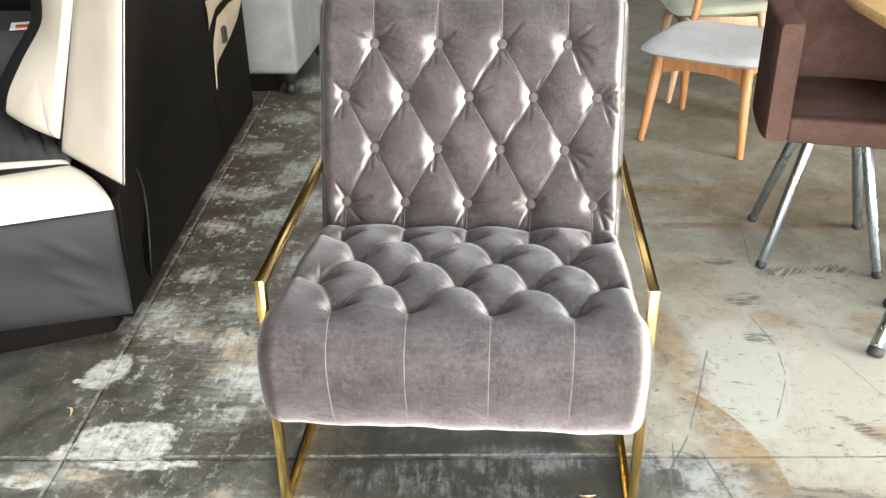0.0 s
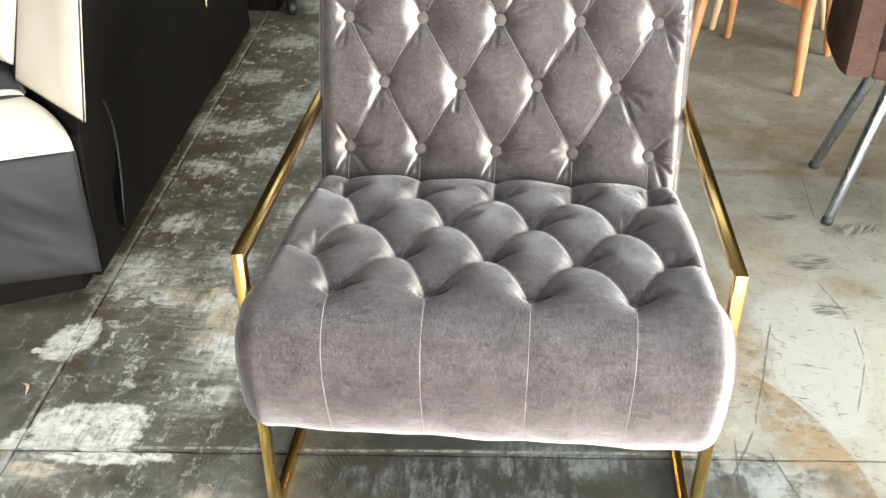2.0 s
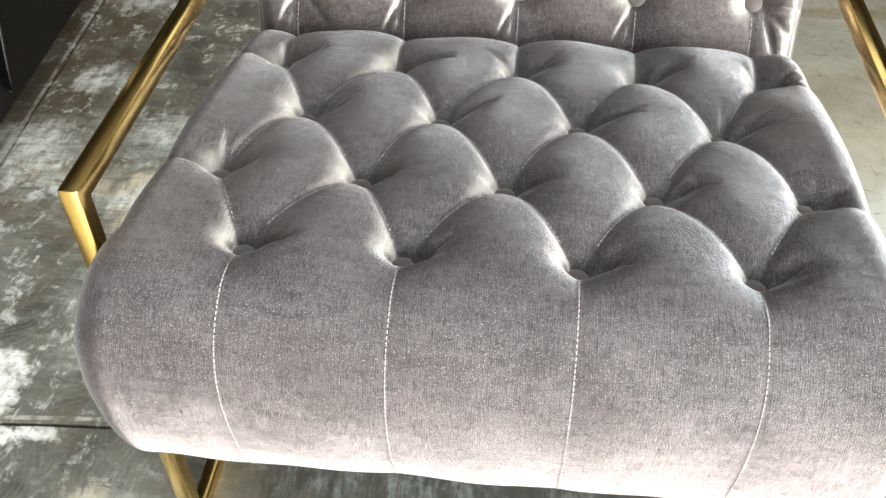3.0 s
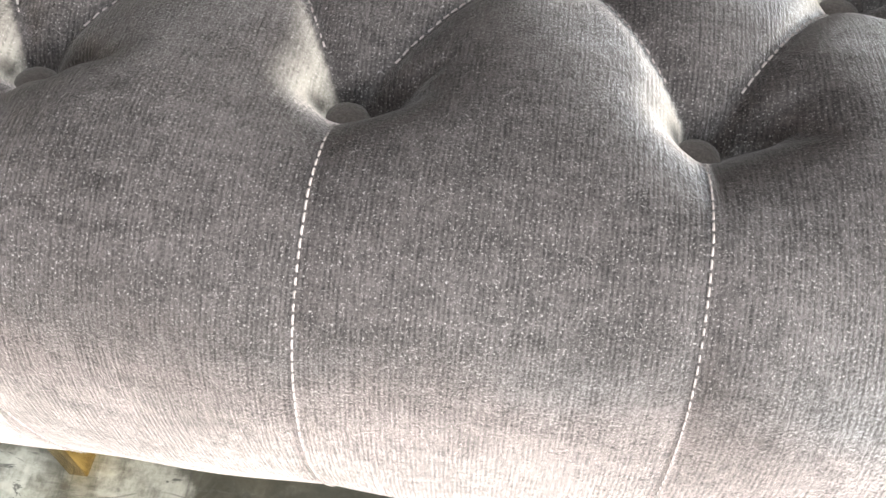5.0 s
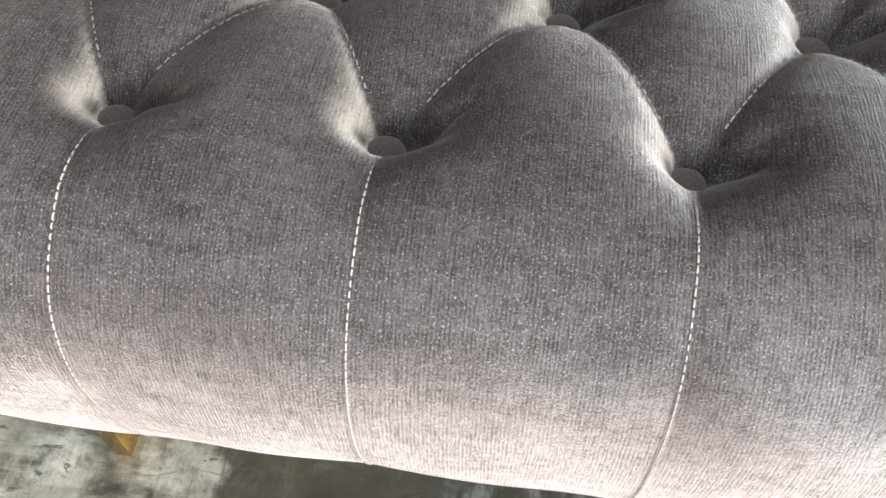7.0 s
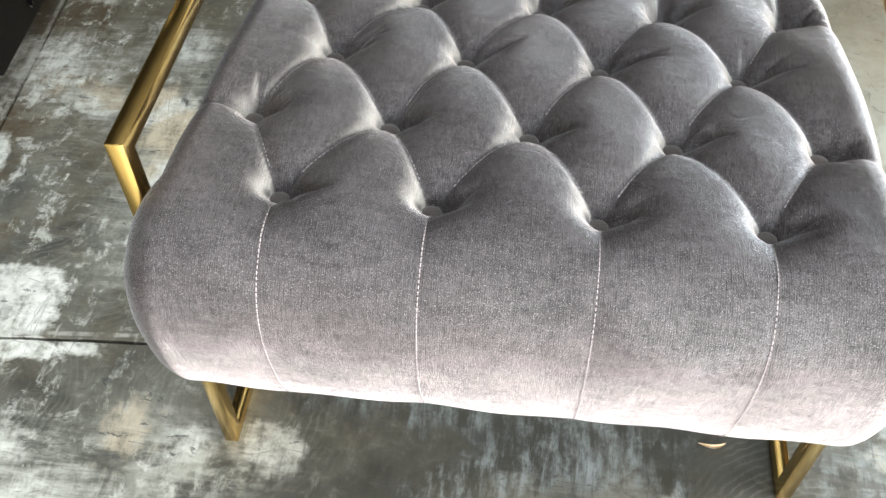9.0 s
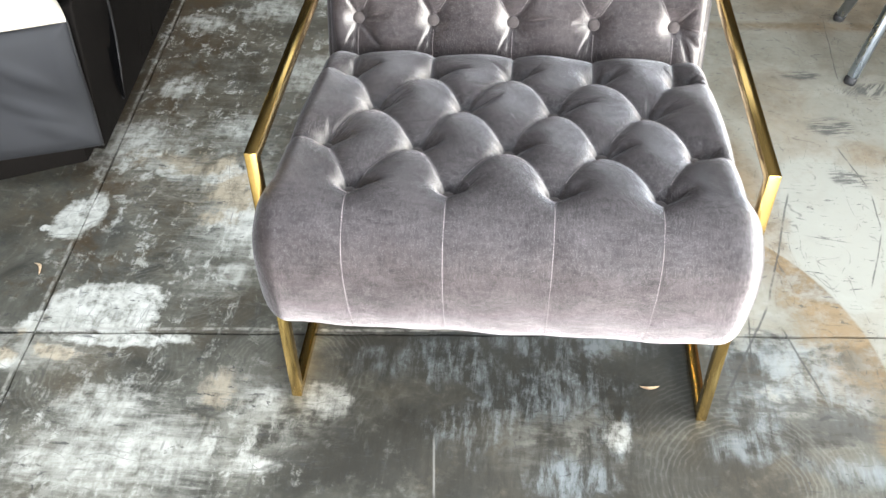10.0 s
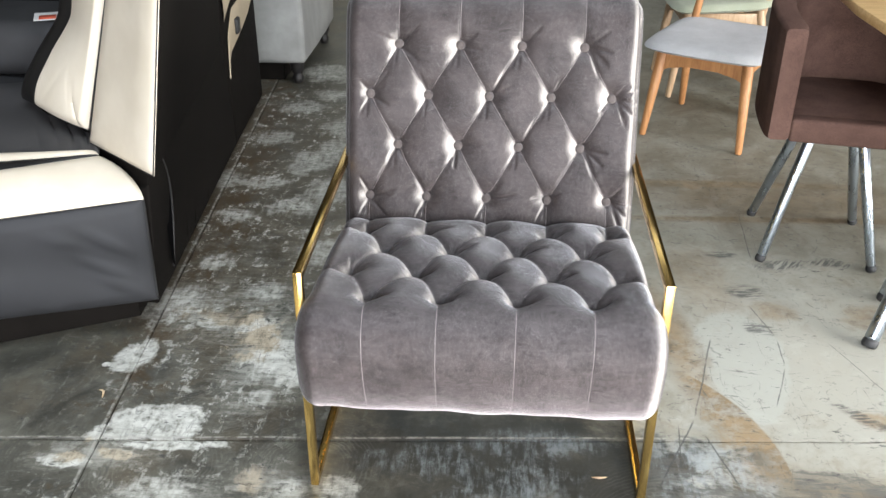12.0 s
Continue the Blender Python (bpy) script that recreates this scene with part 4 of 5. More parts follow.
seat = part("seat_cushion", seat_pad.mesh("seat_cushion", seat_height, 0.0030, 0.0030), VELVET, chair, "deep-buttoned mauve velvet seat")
set_buttons(seat_pad, seat_height, seat_buttons, seat, 0.0030)
stitching(seat_pad, seat_height, [c for c in seat_creases if c[3] == seat_front], seat, 0.0046, 0.018)
stitching(seat_pad, seat_height, [c for c in seat_creases if c[5] == 1.0], seat, 0.0050, 0.03)

# back, leaning
LEAN = 0.33
def back_line(z, out):
    return (0.522 + LEAN * (z - 0.45) - out, z)


back_pad = Pad([back_line(0.32, 0.005), back_line(0.36, 0.018), back_line(0.42, 0.025), back_line(0.55, 0.028), back_line(0.70, 0.028), back_line(0.80, 0.026), back_line(0.850, 0.016),
                back_line(0.876, -0.012), back_line(0.884, -0.05), back_line(0.872, -0.09), back_line(0.82, -0.105), back_line(0.6, -0.105), back_line(0.36, -0.10)],
               0.331, 0.028, lambda y, z: (0.522 + LEAN * (np.clip(z, 0.36, 0.83) - 0.45) + 0.04, np.clip(z, 0.36, 0.83)))
back_row_s = [back_pad.find(lambda y, z, v=v: z >= v) for v in (0.445, 0.562, 0.671, 0.780)]
back_rows = list(zip(back_row_s, (EVEN, ODD, EVEN, ODD)))
EVEN_B = (-0.279, -0.145, -0.004, 0.138, 0.276)
back_rows = [(s, EVEN_B if len(xs) == 5 else xs) for s, xs in back_rows]
back_low, back_top = back_pad.find(lambda y, z: z > 0.33), back_pad.find(lambda y, z: z > 0.875)
back_buttons, back_creases = tufts(back_rows, 0.345, back_low, back_top, side=False)
back_wrinkles = gathers(back_buttons, 11, 0.078, 0.0060)
for bx, bs in back_buttons:
    if bx > 0.19:  # long pulls towards the outer edge
        back_wrinkles += [(bx + 0.010, bs, bx + 0.066 * math.cos(a), bs + 0.085 * math.sin(a), 0.0075, 0.0042) for a in (-0.15, -0.55, -1.0)]
    else:
        back_wrinkles += [(bx - 0.004, bs - 0.010, bx + d, bs - 0.055, 0.0045, 0.0032) for d in (-0.026, -0.008)]


def back_height(x, s):
    low = 0.003 + 0.0025 * np.sin(x * 27 + 2.0) * np.sin(s * 21) + 0.0012 * np.sin(x * 63 + s * 35)
    return low - sunk(x, s, back_buttons, back_creases, back_wrinkles, 0.028, 0.021, 0.0050, 0.0020, 0.020, 1.15)


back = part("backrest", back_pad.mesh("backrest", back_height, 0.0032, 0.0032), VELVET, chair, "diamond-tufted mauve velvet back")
set_buttons(back_pad, back_height, back_buttons, back, 0.0135)
stitching(back_pad, back_height, [c for c in back_creases], back, 0.0058, 0.016, 0.0011)


# ---------------------------------------------------------------- two-tone leather corner sofa unit
E_A, E_U, E_N = Vector((-0.857, 0.55, 0)), Vector((-0.943, -0.333, 0)), Vector((-0.333, 0.943, 0))
sofa = thing("sectional_sofa", (-0.857, 0.55, 0), "black and cream leather sectional sofa end with charcoal front", "sofa")


def at_end(u, v, z):
    """A place on the sofa, in its own frame: along its end, into it, up."""
    return E_U * u + E_N * v + Vector((0, 0, z))


SIDE_BACK = Vector((-0.121, 1.19, 0))  # along the outer side, from the front corner
base = [(0.004, 0.01), (0.75, 0.01)]
poly = [at_end(*b, 0) for b in base] + [SIDE_BACK + Vector((-0.9, -0.1, 0)), SIDE_BACK + Vector((-0.05, -0.03, 0))]
part("base", prism([p + Vector((0, 0, 0.10)) for p in poly], [p + Vector((0, 0, 0.37)) for p in poly], 0.012), BLACK_LEATHER, sofa, "black leather base")
# black block added to stand for the shade under the sofa
shade_block = [at_end(0.06, 0.09, 0), at_end(0.75, 0.012, 0), SIDE_BACK + Vector((-0.9, -0.12, 0)), SIDE_BACK + Vector((-0.03, -0.02, 0))]
part("shade_block", prism(shade_block, [p + Vector((0, 0, 0.10)) for p in shade_block], 0.003), RUBBER, sofa, "added black block darkening the gap under the sofa").data.materials[0] = BLACK_CLOTH


def sheet(name, fn, nu, nv, thick, material, label):
    """A padded panel: fn(a, b) for a, b in 0..1 gives the face; it is given thickness by a modifier-free shell."""
    a, b = np.meshgrid(np.linspace(0, 1, nu), np.linspace(0, 1, nv))
    p = np.array([[tuple(fn(a[j, i], b[j, i])) for i in range(nu)] for j in range(nv)])
    du, dv = np.gradient(p, axis=1), np.gradient(p, axis=0)
    nrm = np.cross(du, dv)
    nrm /= np.linalg.norm(nrm, axis=-1, keepdims=True) + 1e-9
    puff = (np.clip(np.minimum(np.minimum(a, 1 - a) * nu, np.minimum(b, 1 - b) * nv) / 4, 0, 1)) ** 0.5
    front, rear = p + nrm * (thick * puff)[..., None], p - nrm * 0.004
    bm = bmesh.new()
    f = [[bm.verts.new(q) for q in row] for row in front]
    r = [[bm.verts.new(q) for q in row] for row in rear]
    for grid_v, flip in ((f, False), (r, True)):
        for j in range(nv - 1):
            for i in range(nu - 1):
                quad = (grid_v[j][i], grid_v[j][i + 1], grid_v[j + 1][i + 1], grid_v[j + 1][i])
                bm.faces.new(quad[::-1] if flip else quad)
    rim = [(0, i) for i in range(nu)] + [(j, nu - 1) for j in range(1, nv)] + [(nv - 1, i) for i in range(nu - 2, -1, -1)] + [(j, 0) for j in range(nv - 2, 0, -1)]
    for (j0, i0), (j1, i1) in zip(rim, rim[1:] + rim[:1]):
        bm.faces.new((f[j0][i0], r[j0][i0], r[j1][i1], f[j1][i1]))
    return part(name, bm, material, sofa, label)


def front_panel(a, b):
    u, z = 0.70 * (1 - a), 0.098 + b * (0.292 - 0.03 * (1 - a))
    fold = 0.004 * math.sin(5 * a + 9 * b)
    for a0, b0, slope, size in ((0.86, 0.66, -1.7, 0.006), (0.84, 0.40, -1.5, 0.006), (0.88, 0.22, -1.3, 0.005), (0.70, 0.74, -1.0, 0.003)):
        fold -= size * math.exp(-((b - b0 - slope * (a - a0)) / 0.055) ** 2 - ((a - a0) / 0.075) ** 2)
    return at_end(u - 0.006 * b, 0.004 + fold - 0.02 * math.sin(math.pi * b) * (1 - a), z)


sheet("front_panel", front_panel, 90, 40, 0.012, CHARCOAL_LEATHER, "charcoal leather front panel with soft folds")


def seat_top(v0, v1, z0, z1, left, right0, right1, end0=None, end1=None):
    """A strip across the seat from v0 to v1 that may narrow to end0..end1 at its outer end."""
    def fn(a, b):
        n0, n1 = v0 + ((end0 or v0) - v0) * a, v1 + ((end1 or v1) - v1) * a
        v = n0 + (n1 - n0) * b
        r = right0 + (right1 - right0) * b**1.5
        u = left + (r - left) * a
        rise = z0 + (z1 - z0) * math.sin(b * math.pi / 2)
        return at_end(u, v, rise - 0.03 * (u - 0.1) * (1 - b))
    return fn


sheet("seat_cover", seat_top(-0.004, 0.112, 0.390, 0.438, 0.70, -0.006, 0.100, -0.004, 0.193), 50, 24, 0.008, CREAM_LEATHER, "cream leather seat front")
sheet("seat_stripe", seat_top(0.110, 0.237, 0.436, 0.441, 0.70, 0.098, 0.106, 0.192, 0.197), 40, 5, 0.006, BLACK_LEATHER, "black leather stripe")
sheet("seat_cover", seat_top(0.232, 0.332, 0.438, 0.446, 0.70, 0.100, 0.115, 0.196, 0.215), 40, 6, 0.008, CREAM_LEATHER, "cream leather seat band")
flat_seat = seat_top(0.326, 0.80, 0.440, 0.462, 0.70, 0.10, 0.20, 0.208, 0.80)


def soft_seat(a, b):
    """The seat with short puckers where it meets the wing."""
    sag = sum(size * math.exp(-((a - a0 + 0.10 * b) / 0.014) ** 2 - ((b - b0) / 0.22) ** 2) for a0, b0, size in ((0.97, 0.16, 0.009), (0.91, 0.24, 0.008), (0.84, 0.30, 0.006), (0.76, 0.22, 0.004)))
    return flat_seat(a, b) - Vector((0, 0, sag))


sheet("seat_cushion", soft_seat, 100, 30, 0.012, GREY_LEATHER, "dark leather seat")


def back_wall(z):
    """The plan of the backrest body at a height."""
    return [at_end(-0.026 - 0.17 * (z - 0.44), 0.014, z), at_end(0.108 - 0.28 * (z - 0.45), 0.285, z), at_end(0.235 - 0.42 * (z - 0.55), 0.52, z),
            SIDE_BACK + Vector((-0.30, -0.05, z)), SIDE_BACK + Vector((-0.012 + 0.06 * (z - 0.44), 0, z))]


part("backrest", prism(back_wall(0.38), back_wall(1.02), 0.010), BLACK_CLOTH, sofa, "black cloth back and outer side")
part("side_cover", prism([at_end(0.002, 0.014, 0.075), at_end(0.08, 0.05, 0.075), SIDE_BACK + Vector((-0.1, -0.02, 0.045)), SIDE_BACK + Vector((0.004, 0, 0.045))],
                         [at_end(-0.022, 0.014, 0.42), at_end(0.02, 0.04, 0.39), SIDE_BACK + Vector((-0.1, -0.02, 0.43)), SIDE_BACK + Vector((-0.010, 0, 0.43))], 0.006), BLACK_CLOTH, sofa, "black cloth side cover")


def side_panel(a, b):
    z = 0.447 + 0.52 * b
    right, left = -0.037 - 0.17 * (z - 0.444), 0.125 - 0.28 * (z - 0.45)
    return at_end(left + (right - left) * a, 0.272 - 0.272 * a, z)


sheet("side_panel", side_panel, 20, 34, 0.014, CREAM_LEATHER, "cream leather wing panel")


def cushion_edge_u(z):
    zs, us = (0.475, 0.53, 0.58, 0.655, 0.70, 0.75, 0.785, 0.95), (0.262, 0.255, 0.222, 0.170, 0.128, 0.106, 0.106, 0.090)
    return float(np.mean([np.interp(z + d, zs, us) for d in (-0.03, -0.015, 0.0, 0.015, 0.03)]))


def back_cushion(a, b):
    z = 0.475 + 0.485 * b
    right, left = 0.113 - 0.29 * (z - 0.51), cushion_edge_u(z)
    dent = 0.0
    for a0, b0, slope, size in ((0.80, 0.10, -0.9, 0.007), (0.86, 0.06, -0.5, 0.006), (0.66, 0.15, -1.2, 0.004), (0.62, 0.74, 0.5, 0.005), (0.34, 0.16, 0.9, 0.004)):
        dent += 0.55 * size * math.exp(-((b - b0 - slope * (a - a0)) / 0.042) ** 2 - ((a - a0) / 0.13) ** 2)
    return at_end(left + (right - left) * a, 0.465 - 0.18 * a - 0.015 * math.sin(math.pi * a) + dent, z + 0.02 * (1 - a) * (1 - b))


sheet("back_cushion", back_cushion, 48, 80, 0.022, CREAM_LEATHER, "cream leather back cushion")


def dark_roll(a, b):
    z = 0.49 + 0.47 * b
    return at_end(cushion_edge_u(z) + 0.055 * (1 - a), 0.555 - 0.085 * a, z)


sheet("cushion_edge", dark_roll, 8, 30, 0.02, BLACK_LEATHER, "black leather cushion edge")
def piping(fn, ends, steps=30):
    """A dark cord along a panel's border, through the given corners in (a, b)."""
    pts = []
    for (a0, b0), (a1, b1) in zip(ends, ends[1:]):
        pts += [fn(a0 + (a1 - a0) * i / steps, b0 + (b1 - b0) * i / steps) for i in range(steps)]
    part("piping", tube(pts + [fn(*ends[-1])], 0.0019, 8), BLACK_LEATHER, sofa, "black leather piping")


piping(side_panel, [(0, 1), (0, 0), (1, 0), (1, 1)])
piping(back_cushion, [(1, 1), (1, 0), (0, 0)])
piping(front_panel, [(0, 1), (1, 1), (1, 0)])
# arched slit in the side cover: near-black sheet as painted shade, bound edge
slit_at = Matrix.Translation(SIDE_BACK * 0.128 + Vector((0.004, 0, 0)))
slit = smooth_line([(0, 0.012, 0.105), (0.004, 0.045, 0.23), (0.006, 0.055, 0.33), (0.006, 0.042, 0.40), (0.004, 0.010, 0.443), (0.002, -0.016, 0.446)], 40)[0]
part("slit_hem", tube(slit, 0.0032, 8), BLACK_LEATHER, sofa, "bound slit in the cover").matrix_basis = slit_at
edge_y = np.interp(np.linspace(0.105, 0.44, 30), slit[:, 2], slit[:, 1])
rows = []
for z, y1 in zip(np.linspace(0.105, 0.44, 30), edge_y):
    y0 = y1 - 0.050 * math.sin(math.pi * (z - 0.105) / 0.345) ** 0.6
    rows.append([(0.0025 - 0.012 * math.sin(math.pi * k / 8) * (y1 - y0) / 0.05 * 0.2 + 0.001, y0 + (y1 - y0) * k / 8, z) for k in range(9)])
slit_sheet = part("slit_shade_sheet", grid("slit_shade_sheet", np.array(rows)), SLIT_SHADE, sofa, "near-black sheet painting the shade inside the slit")
slit_sheet.matrix_basis = slit_at
# soft upright folds where the side cover hangs loose
for y, z0, z1, r in ((0.36, 0.10, 0.44, 0.0045), (0.47, 0.09, 0.40, 0.0035), (0.66, 0.08, 0.43, 0.0045), (0.80, 0.09, 0.36, 0.0030)):
    fold = smooth_line([(0.0, 0.0, z0), (0.001, 0.008, (z0 + z1) / 2), (-0.003, -0.004, z1)], 24)[0]
    ridge = part("fold", tube(fold, r, 10), BLACK_CLOTH, sofa)
    ridge.matrix_basis = Matrix.Translation(SIDE_BACK * (y / 1.19) + Vector((0.0005 - r * 0.5, 0, 0))) @ Matrix.Scale(2.6, 4, (0, 1, 0))

# a black block further along the sofa's run
far_seat = thing("leather_sofa_seat", (-1.62, 0.95, 0), "dark grey leather sofa seat beside the sectional end", "sofa")
sharp(part("seat", box(-0.35, 0.30, -0.3, 0.6, 0.0, 0.46, 0.05, 4), SEAT_LEATHER, far_seat))
sharp(part("backrest", box(-0.35, 0.30, 0.27, 0.62, 0.46, 0.632, 0.06, 4), SEAT_LEATHER, far_seat))
tag_card = thing("care_tag", (-1.375, 1.30, 0.6375), "white and red paper tag lying on the sofa back", "paper tag", turn=25)
tag_card.matrix_basis = pose(-1.375, 1.30, 0.6375, 8, 0, 20)
part("card", box(-0.05, 0.05, -0.03, 0.03, 0, 0.002, 0.0005), PAPER, tag_card)
part("print", box(-0.035, 0.015, -0.024, 0.006, 0.002, 0.003, 0), RED_PRINT, tag_card, "red printed field")

# ---------------------------------------------------------------- second recliner, with cream inlay and a release lever
recliner = thing("recliner_armchair", (-0.988, 1.765, 0), "black leather recliner side with cream inlay and lever", "armchair", turn=GRAIN)
sharp(part("body", box(-0.85, 0.0, 0.0, 0.62, 0.0, 0.64, 0.04, 4), BLACK_CLOTH, recliner))
part("backrest", box(-0.85, -0.05, 0.45, 0.64, 0.5, 1.0, 0.06, 4), BLACK_LEATHER, recliner)


def inlay_piece(name, low, high, label, proud):
    """A curved leather piece on the recliner's side between two edge lines z(y)."""
    y = np.linspace(0.018, 0.60, 40)
    z0, z1 = np.interp(y, *zip(*low)), np.interp(y, *zip(*high))
    k = np.linspace(0, 1, 9)[:, None]
    z = z0 + (z1 - z0) * k
    x = 0.002 + proud * np.sin(np.pi * np.clip(k, 0.02, 0.98)) ** 0.4 + 0 * z
    return part(name, grid(name, np.stack([x, y + 0 * z, z], -1)), SHADED_CREAM, recliner, label)


edge = [(0.018, 0.285), (0.05, 0.345), (0.09, 0.370), (0.195, 0.384), (0.33, 0.405), (0.45, 0.432), (0.55, 0.475), (0.60, 0.53)]
inlay_piece("inlay", edge, [(0.018, 0.292), (0.05, 0.44), (0.15, 0.515), (0.35, 0.522), (0.52, 0.505), (0.60, 0.54)], "curved cream inlay", 0.006)
inlay_piece("inlay", [(0.018, 0.50), (0.15, 0.548), (0.35, 0.555), (0.52, 0.54), (0.60, 0.56)], [(0.018, 0.60), (0.60, 0.60)], "curved cream inlay", 0.006)
part("lever", box(0.004, 0.020, 0.165, 0.215, 0.412, 0.470, 0.006), RUBBER, recliner, "black release lever")

# ---------------------------------------------------------------- pale grey sofa on turned feet
grey_sofa = thing("grey_sofa", (-0.872, 2.555, 0), "pale grey leather sofa on black turned feet", "sofa")


def creased(bm, amount, scale):
    for v in bm.verts:
        v.co += v.normal * amount * noise.noise(v.co * scale)
    return bm


bm = box(-0.95, 0.0, 0.0, 0.78, 0.10, 0.62, 0.025, 3)
bmesh.ops.subdivide_edges(bm, edges=bm.edges[:], cuts=5, use_grid_fill=True)
sharp(part("body", creased(bm, 0.008, 5.0), PALE_GREY, grey_sofa), 60)
part("backrest", box(-0.95, -0.70, 0.0, 0.78, 0.6, 0.9, 0.05, 4), PALE_GREY, grey_sofa)
part("arm", box(-0.70, 0.0, 0.02, 0.2, 0.60, 0.70, 0.04, 4), PALE_GREY, grey_sofa)
# another added block, blackening the gap between the feet
part("shade_block", box(-0.92, -0.12, 0.08, 0.70, 0.0, 0.11, 0.004), BLACK_CLOTH, grey_sofa, "added black block darkening the gap under the sofa")
foot_shape = lathe([(0.0001, 0), (0.017, 0), (0.022, 0.012), (0.027, 0.03), (0.020, 0.042), (0.026, 0.058), (0.032, 0.072), (0.034, 0.10)], 20)
foot_shape.materials.append(DARK_WOOD)
for x, y in ((-0.05, 0.05), (-0.05, 0.70), (-0.88, 0.05), (-0.88, 0.70)):
    part("foot", foot_shape, DARK_WOOD, grey_sofa, "black turned foot").matrix_basis = Matrix.Translation((x, y, 0))

# pale cupboard beyond it
cupboard = thing("cupboard", (-0.95, 4.15, 0), "cream painted panelled cupboard standing on the floor", "cupboard")
sharp(part("body", box(-0.5, 0.5, 0.02, 0.5, 0.0, 1.6, 0.004), CREAM_PAINT, cupboard))
for i in range(4):
    part("door", box(-0.49 + 0.25 * i, -0.25 + 0.25 * i, 0.0, 0.02, 0.05, 1.57, 0.004), CREAM_PAINT, cupboard)


# ---------------------------------------------------------------- side chairs with wooden legs
def side_chair(name, at, turn, seat_material, wood_material, label, drop=0.03):
    """A padded chair facing -y in its own frame, on splayed round legs."""
    ch = thing(name, at, label, "chair", "dining chairs", turn)
    a, b = np.meshgrid(np.linspace(-1, 1, 29), np.linspace(-1, 1, 29))
    sq = (np.abs(a) ** 5 + np.abs(b) ** 5) ** 0.2
    r = np.maximum(np.abs(a), np.abs(b))
    k = np.where(sq > 0, r / np.maximum(sq, 1e-6), 1)
    px, py = a * k * (0.235 - 0.02 * b), b * k * 0.225
    dome = np.sqrt(np.clip(1 - r**6, 0, 1))
    dip = 0.014 * np.cos(a * 1.4) * np.cos(b * 1.2)
    top = np.stack([px, py, 0.395 - drop + 0.036 * dome - dip * dome + 0.012 * (b < -0.6) * 0 + 0.010 * b], -1)
    low = np.stack([px * 0.98, py * 0.98, 0.395 - drop - 0.022 * dome + 0.010 * b], -1)
    bm = bmesh.new()
    for face, flip in ((top, False), (low, True)):
        v = [[bm.verts.new(q) for q in row] for row in face]
        for j in range(28):
            for i in range(28):
                quad = (v[j][i], v[j][i + 1], v[j + 1][i + 1], v[j + 1][i])
                bm.faces.new(quad[::-1] if flip else quad)
    bmesh.ops.remove_doubles(bm, verts=bm.verts[:], dist=0.0012)
    part("seat", bm, seat_material, ch, "padded cloth seat")
    for sx in (-1, 1):
        part("leg", rod((sx * 0.195, -0.200, 0.0), (sx * 0.165, -0.150, 0.375 - drop), 0.013, 0.023, 16), wood_material, ch)
        part("leg", rod((sx * 0.185, 0.235, 0.0), (sx * 0.160, 0.155, 0.385 - drop), 0.013, 0.021, 16), wood_material, ch)
        part("back_post", rod((sx * 0.165, 0.165, 0.36 - drop), (sx * 0.115, 0.265, 0.83), 0.016, 0.012, 16), wood_material, ch)
    for y in (-0.155, 0.155):
        bm = bmesh.new()
        outline = [(-0.170, 0.368), (0.170, 0.368), (0.172, 0.288), (0.130, 0.308), (0.06, 0.322), (-0.06, 0.322), (-0.130, 0.308), (-0.172, 0.288)]
        front, rear = [bm.verts.new((x, y - 0.010, z - drop)) for x, z in outline], [bm.verts.new((x, y + 0.010, z - drop)) for x, z in outline]
        bm.faces.new(front), bm.faces.new(rear[::-1])
        for i in range(len(outline)):
            bm.faces.new((front[i], rear[i], rear[(i + 1) % 8], front[(i + 1) % 8]))
        sharp(part("apron", bm, wood_material, ch, "shaped wooden apron rail"))
    for sx in (-0.163, 0.163):
        sharp(part("side_rail", box(sx - 0.009, sx + 0.009, -0.15, 0.16, 0.315 - drop, 0.368 - drop, 0.003), wood_material, ch))
    part("top_rail", box(-0.15, 0.15, 0.252, 0.277, 0.74, 0.84, 0.010, 3), wood_material, ch)
    return ch


side_chair("dining_chair", (0.86, 2.15, 0), -28.5, GREY_CLOTH, BEECH, "orange beech dining chair with light grey padded seat")
side_chair("dining_chair", (0.955, 2.73, 0), -88, GREEN_CLOTH, PALE_BEECH, "pale wooden dining chair with pale green padded seat", 0.0)


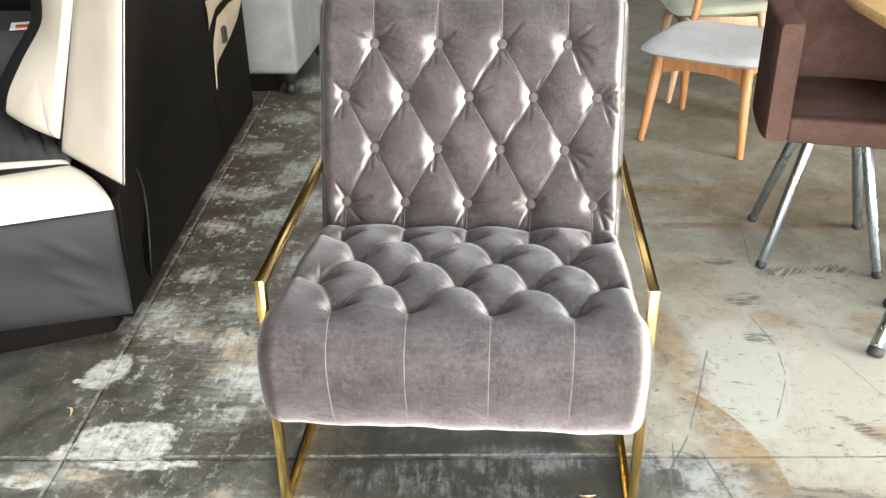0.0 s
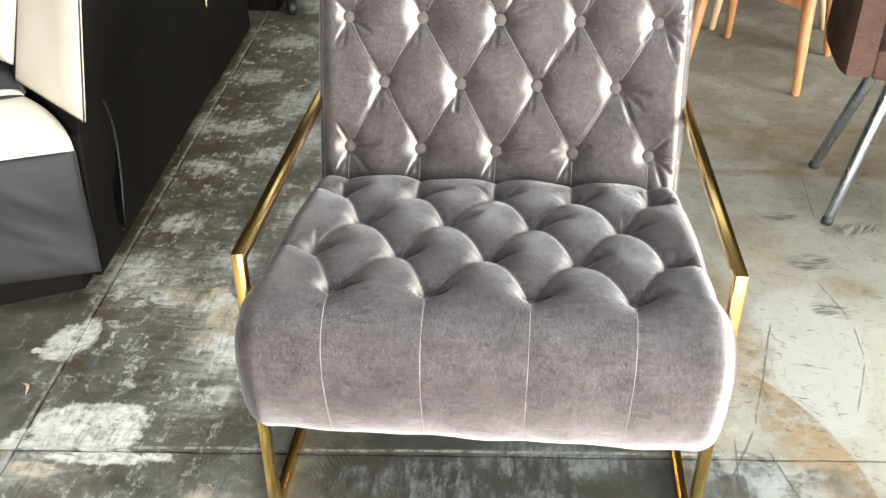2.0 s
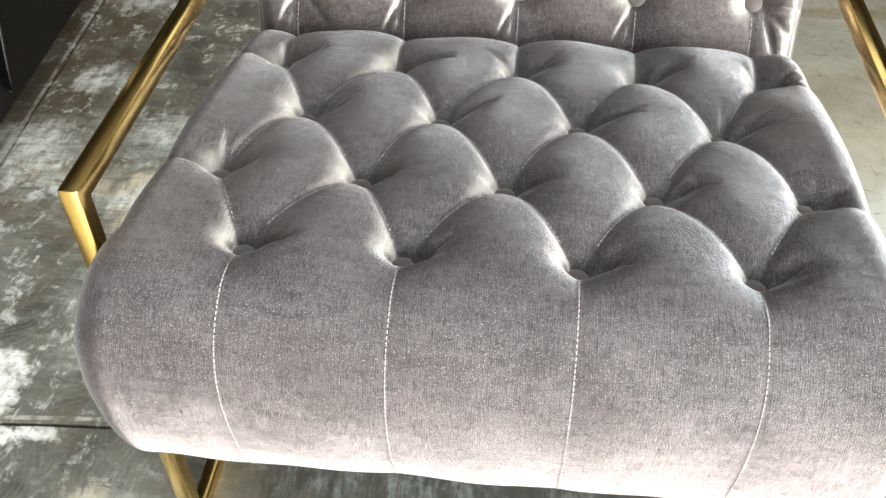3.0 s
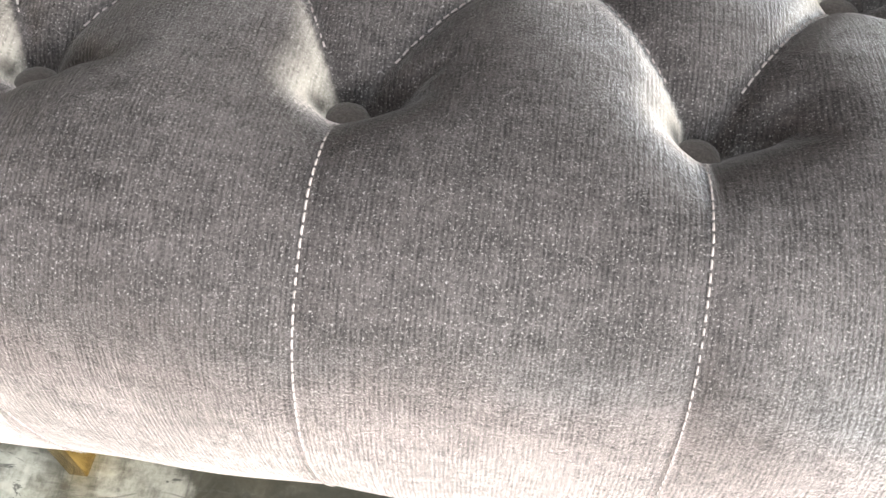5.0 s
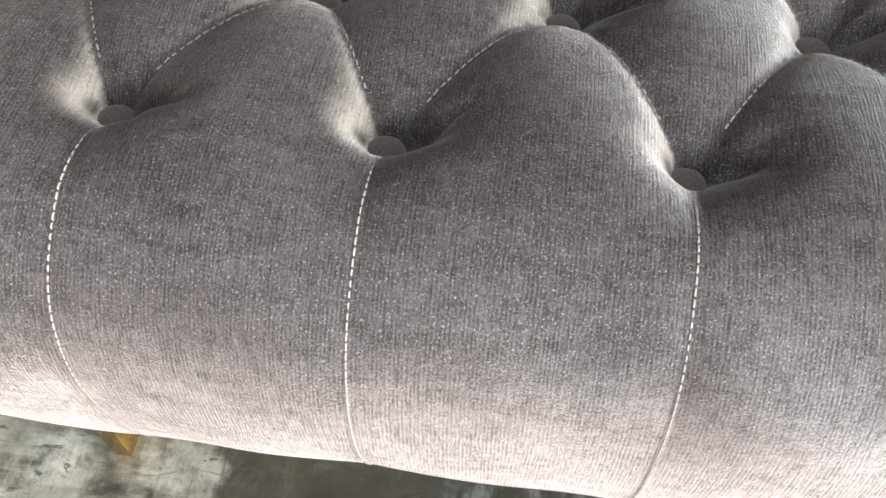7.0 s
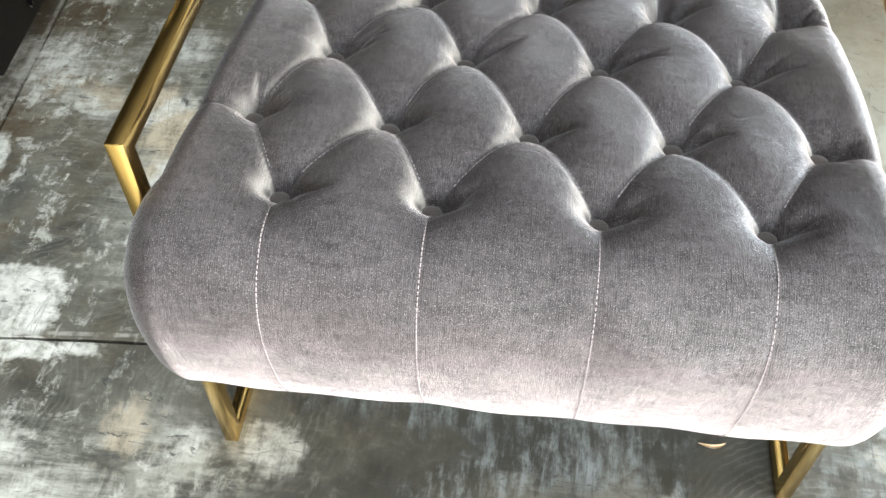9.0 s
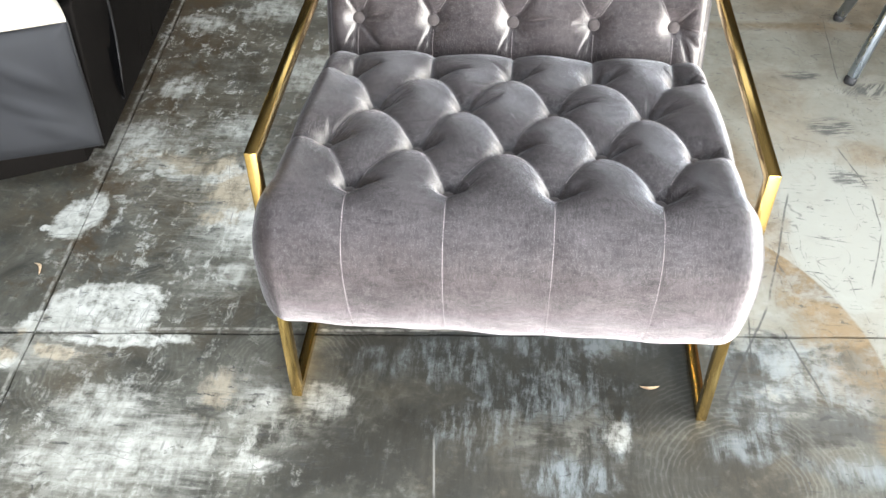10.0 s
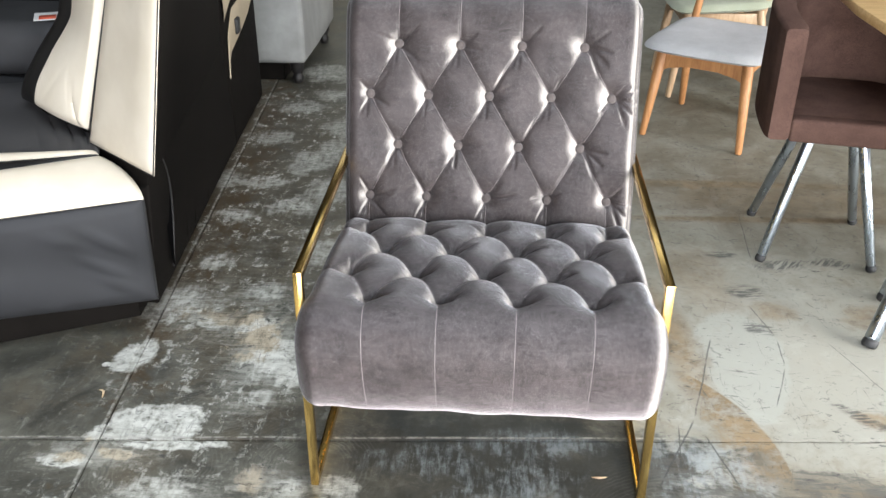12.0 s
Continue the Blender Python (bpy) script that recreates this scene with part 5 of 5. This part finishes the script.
# ---------------------------------------------------------------- brown tub chairs and the oak table
def tub_chair(at, turn, label, leg_turn=0.0, leg_at=(0.0, 0.0)):
    """A felt tub chair facing -y: a wrap-round shell with a seat block, on four splayed chrome legs."""
    tub = thing("tub_chair", at, label, "chair", "tub chairs", turn)
    plan, _ = smooth_line([(-0.203, -0.215, 0), (-0.215, -0.10, 0), (-0.218, 0.06, 0), (-0.195, 0.17, 0), (-0.11, 0.235, 0), (0.0, 0.25, 0), (0.11, 0.235, 0), (0.195, 0.17, 0), (0.218, 0.06, 0), (0.215, -0.10, 0), (0.203, -0.215, 0)], 64)
    tan = np.gradient(plan[:, :2], axis=0)
    tan /= np.linalg.norm(tan, axis=1, keepdims=True)
    out = np.stack([-tan[:, 1], tan[:, 0]], 1)
    half, r = 0.034, 0.012
    z0 = 0.405
    corners = ((1, 1), (-1, 1), (-1, -1), (1, -1))
    rows = []
    for i in range(len(plan)):
        end_k = min(i, len(plan) - 1 - i)
        z1 = 0.728
        shrink = (0.0, 0.60, 0.90, 1.0)[min(end_k, 3)]
        ring = []
        for c, (sx, sz) in enumerate(corners):
            for q in range(5):
                a = radians(90 * c + 22.5 * q)
                ring.append((sx * (half - r) + r * math.cos(a), (z1 - r if sz > 0 else z0 + r) + r * math.sin(a)))
        k = 0.006 * (1 - shrink)
        mid = (z0 + z1) / 2
        ring = [(o * (half - k) / half, mid + (z - mid) * (z1 - mid - k) / (z1 - mid)) for o, z in ring]
        rows.append([(plan[i, 0] + out[i, 0] * o, plan[i, 1] + out[i, 1] * o, z) for o, z in ring])
    shell = grid("shell", np.array(rows), wrap=True)
    bm = bmesh.new()
    bm.from_mesh(shell)
    bm.verts.ensure_lookup_table()
    m = len(rows[0])
    bm.faces.new([bm.verts[i] for i in range(m)])
    bm.faces.new([bm.verts[len(bm.verts) - m + i] for i in range(m)][::-1])
    sharp(part("shell", bm, BROWN_CLOTH, tub, "brown felt wrap-round shell"), 75)
    bpy.data.meshes.remove(shell)
    part("seat", box(-0.184, 0.184, -0.170, 0.215, 0.405, 0.468, 0.010, 3), BROWN_CLOTH, tub, "brown felt seat pad")
    part("front_lip", box(-0.176, 0.176, -0.2165, -0.165, 0.406, 0.474, 0.010, 3), BROWN_CLOTH, tub, "brown felt lip between the arms")
    lx, ly = leg_at
    for k in range(4):
        a = radians(45 + 90 * k + leg_turn)
        c, s = math.cos(a), math.sin(a)
        leg = part("leg", rod((0.222 * c + lx, 0.222 * s + ly, 0.016), (0.095 * c + lx, 0.095 * s - 0.02 + ly, 0.408), 0.0135, 0.0165, 20), STEEL, tub, "satin chrome tube leg")
        part("cap", rod((0.2275 * c + lx, 0.2275 * s + ly, 0.0), (0.221 * c + lx, 0.221 * s + ly, 0.020), 0.0150, 0.0150, 20), RUBBER, leg, "black rubber foot cap")
    return tub


tub_chair((1.035, 1.185, 0), -10, "brown felt tub chair on four chrome legs", 2, (-0.0295, -0.005))
tub_chair((1.52, 0.80, 0), 75, "brown felt tub chair at the table side", 0)

table = thing("table", (1.32, 0.95, 0), "oak-topped table on splayed steel legs", "table")
outline = [(-0.31, -0.60), (-0.352, 0.15), (-0.338, 0.42), (0.38, 0.42), (0.42, 0.15), (0.38, -0.60)]
sharp(part("tabletop", prism([(x, y, 0.738) for x, y in outline], [(x, y, 0.766) for x, y in outline], 0.003, 2), OAK_TOP, table, "light oak tabletop"))
part("hub", lathe([(0.0001, 0.60), (0.05, 0.60), (0.05, 0.738), (0.0001, 0.738)], 24), STEEL, table)
for x, y in ((-0.318, -0.345), (0.30, -0.345), (-0.20, -0.11), (0.30, 0.30)):
    leg = part("leg", rod((x * 0.985, y * 0.985, 0.018), (0.03 * math.copysign(1, x), 0.03 * math.copysign(1, y), 0.62), 0.019, 0.019, 20), STEEL, table, "grey steel tube leg")
    part("cap", rod((x, y, 0.0), (x * 0.98, y * 0.98, 0.022), 0.0205, 0.0205, 20), RUBBER, leg, "black rubber foot cap")


# ---------------------------------------------------------------- dry leaves on the floor
def dry_leaf(at, turn, length):
    a, b = np.meshgrid(np.linspace(0, 1, 14), np.linspace(-1, 1, 5))
    w = 0.075 * length * np.sin(np.pi * a) ** 0.8
    p = np.stack([(a - 0.5) * length, b * w + 0.22 * length * np.sin(np.pi * a), 0.002 + 0.10 * length * np.sin(np.pi * a) * (0.4 + b * b)], -1)
    ob = part("dry_leaf", grid("dry_leaf", p), LEAF)
    ob.matrix_basis = pose(*at, 0, 0, turn)
    return tagged(ob, "curled brown dry leaf lying on the concrete", "leaf", "dry leaves")


dry_leaf((0.262, 0.066, 0), 185, 0.036)
dry_leaf((-0.918, 0.268, 0), -55, 0.040)
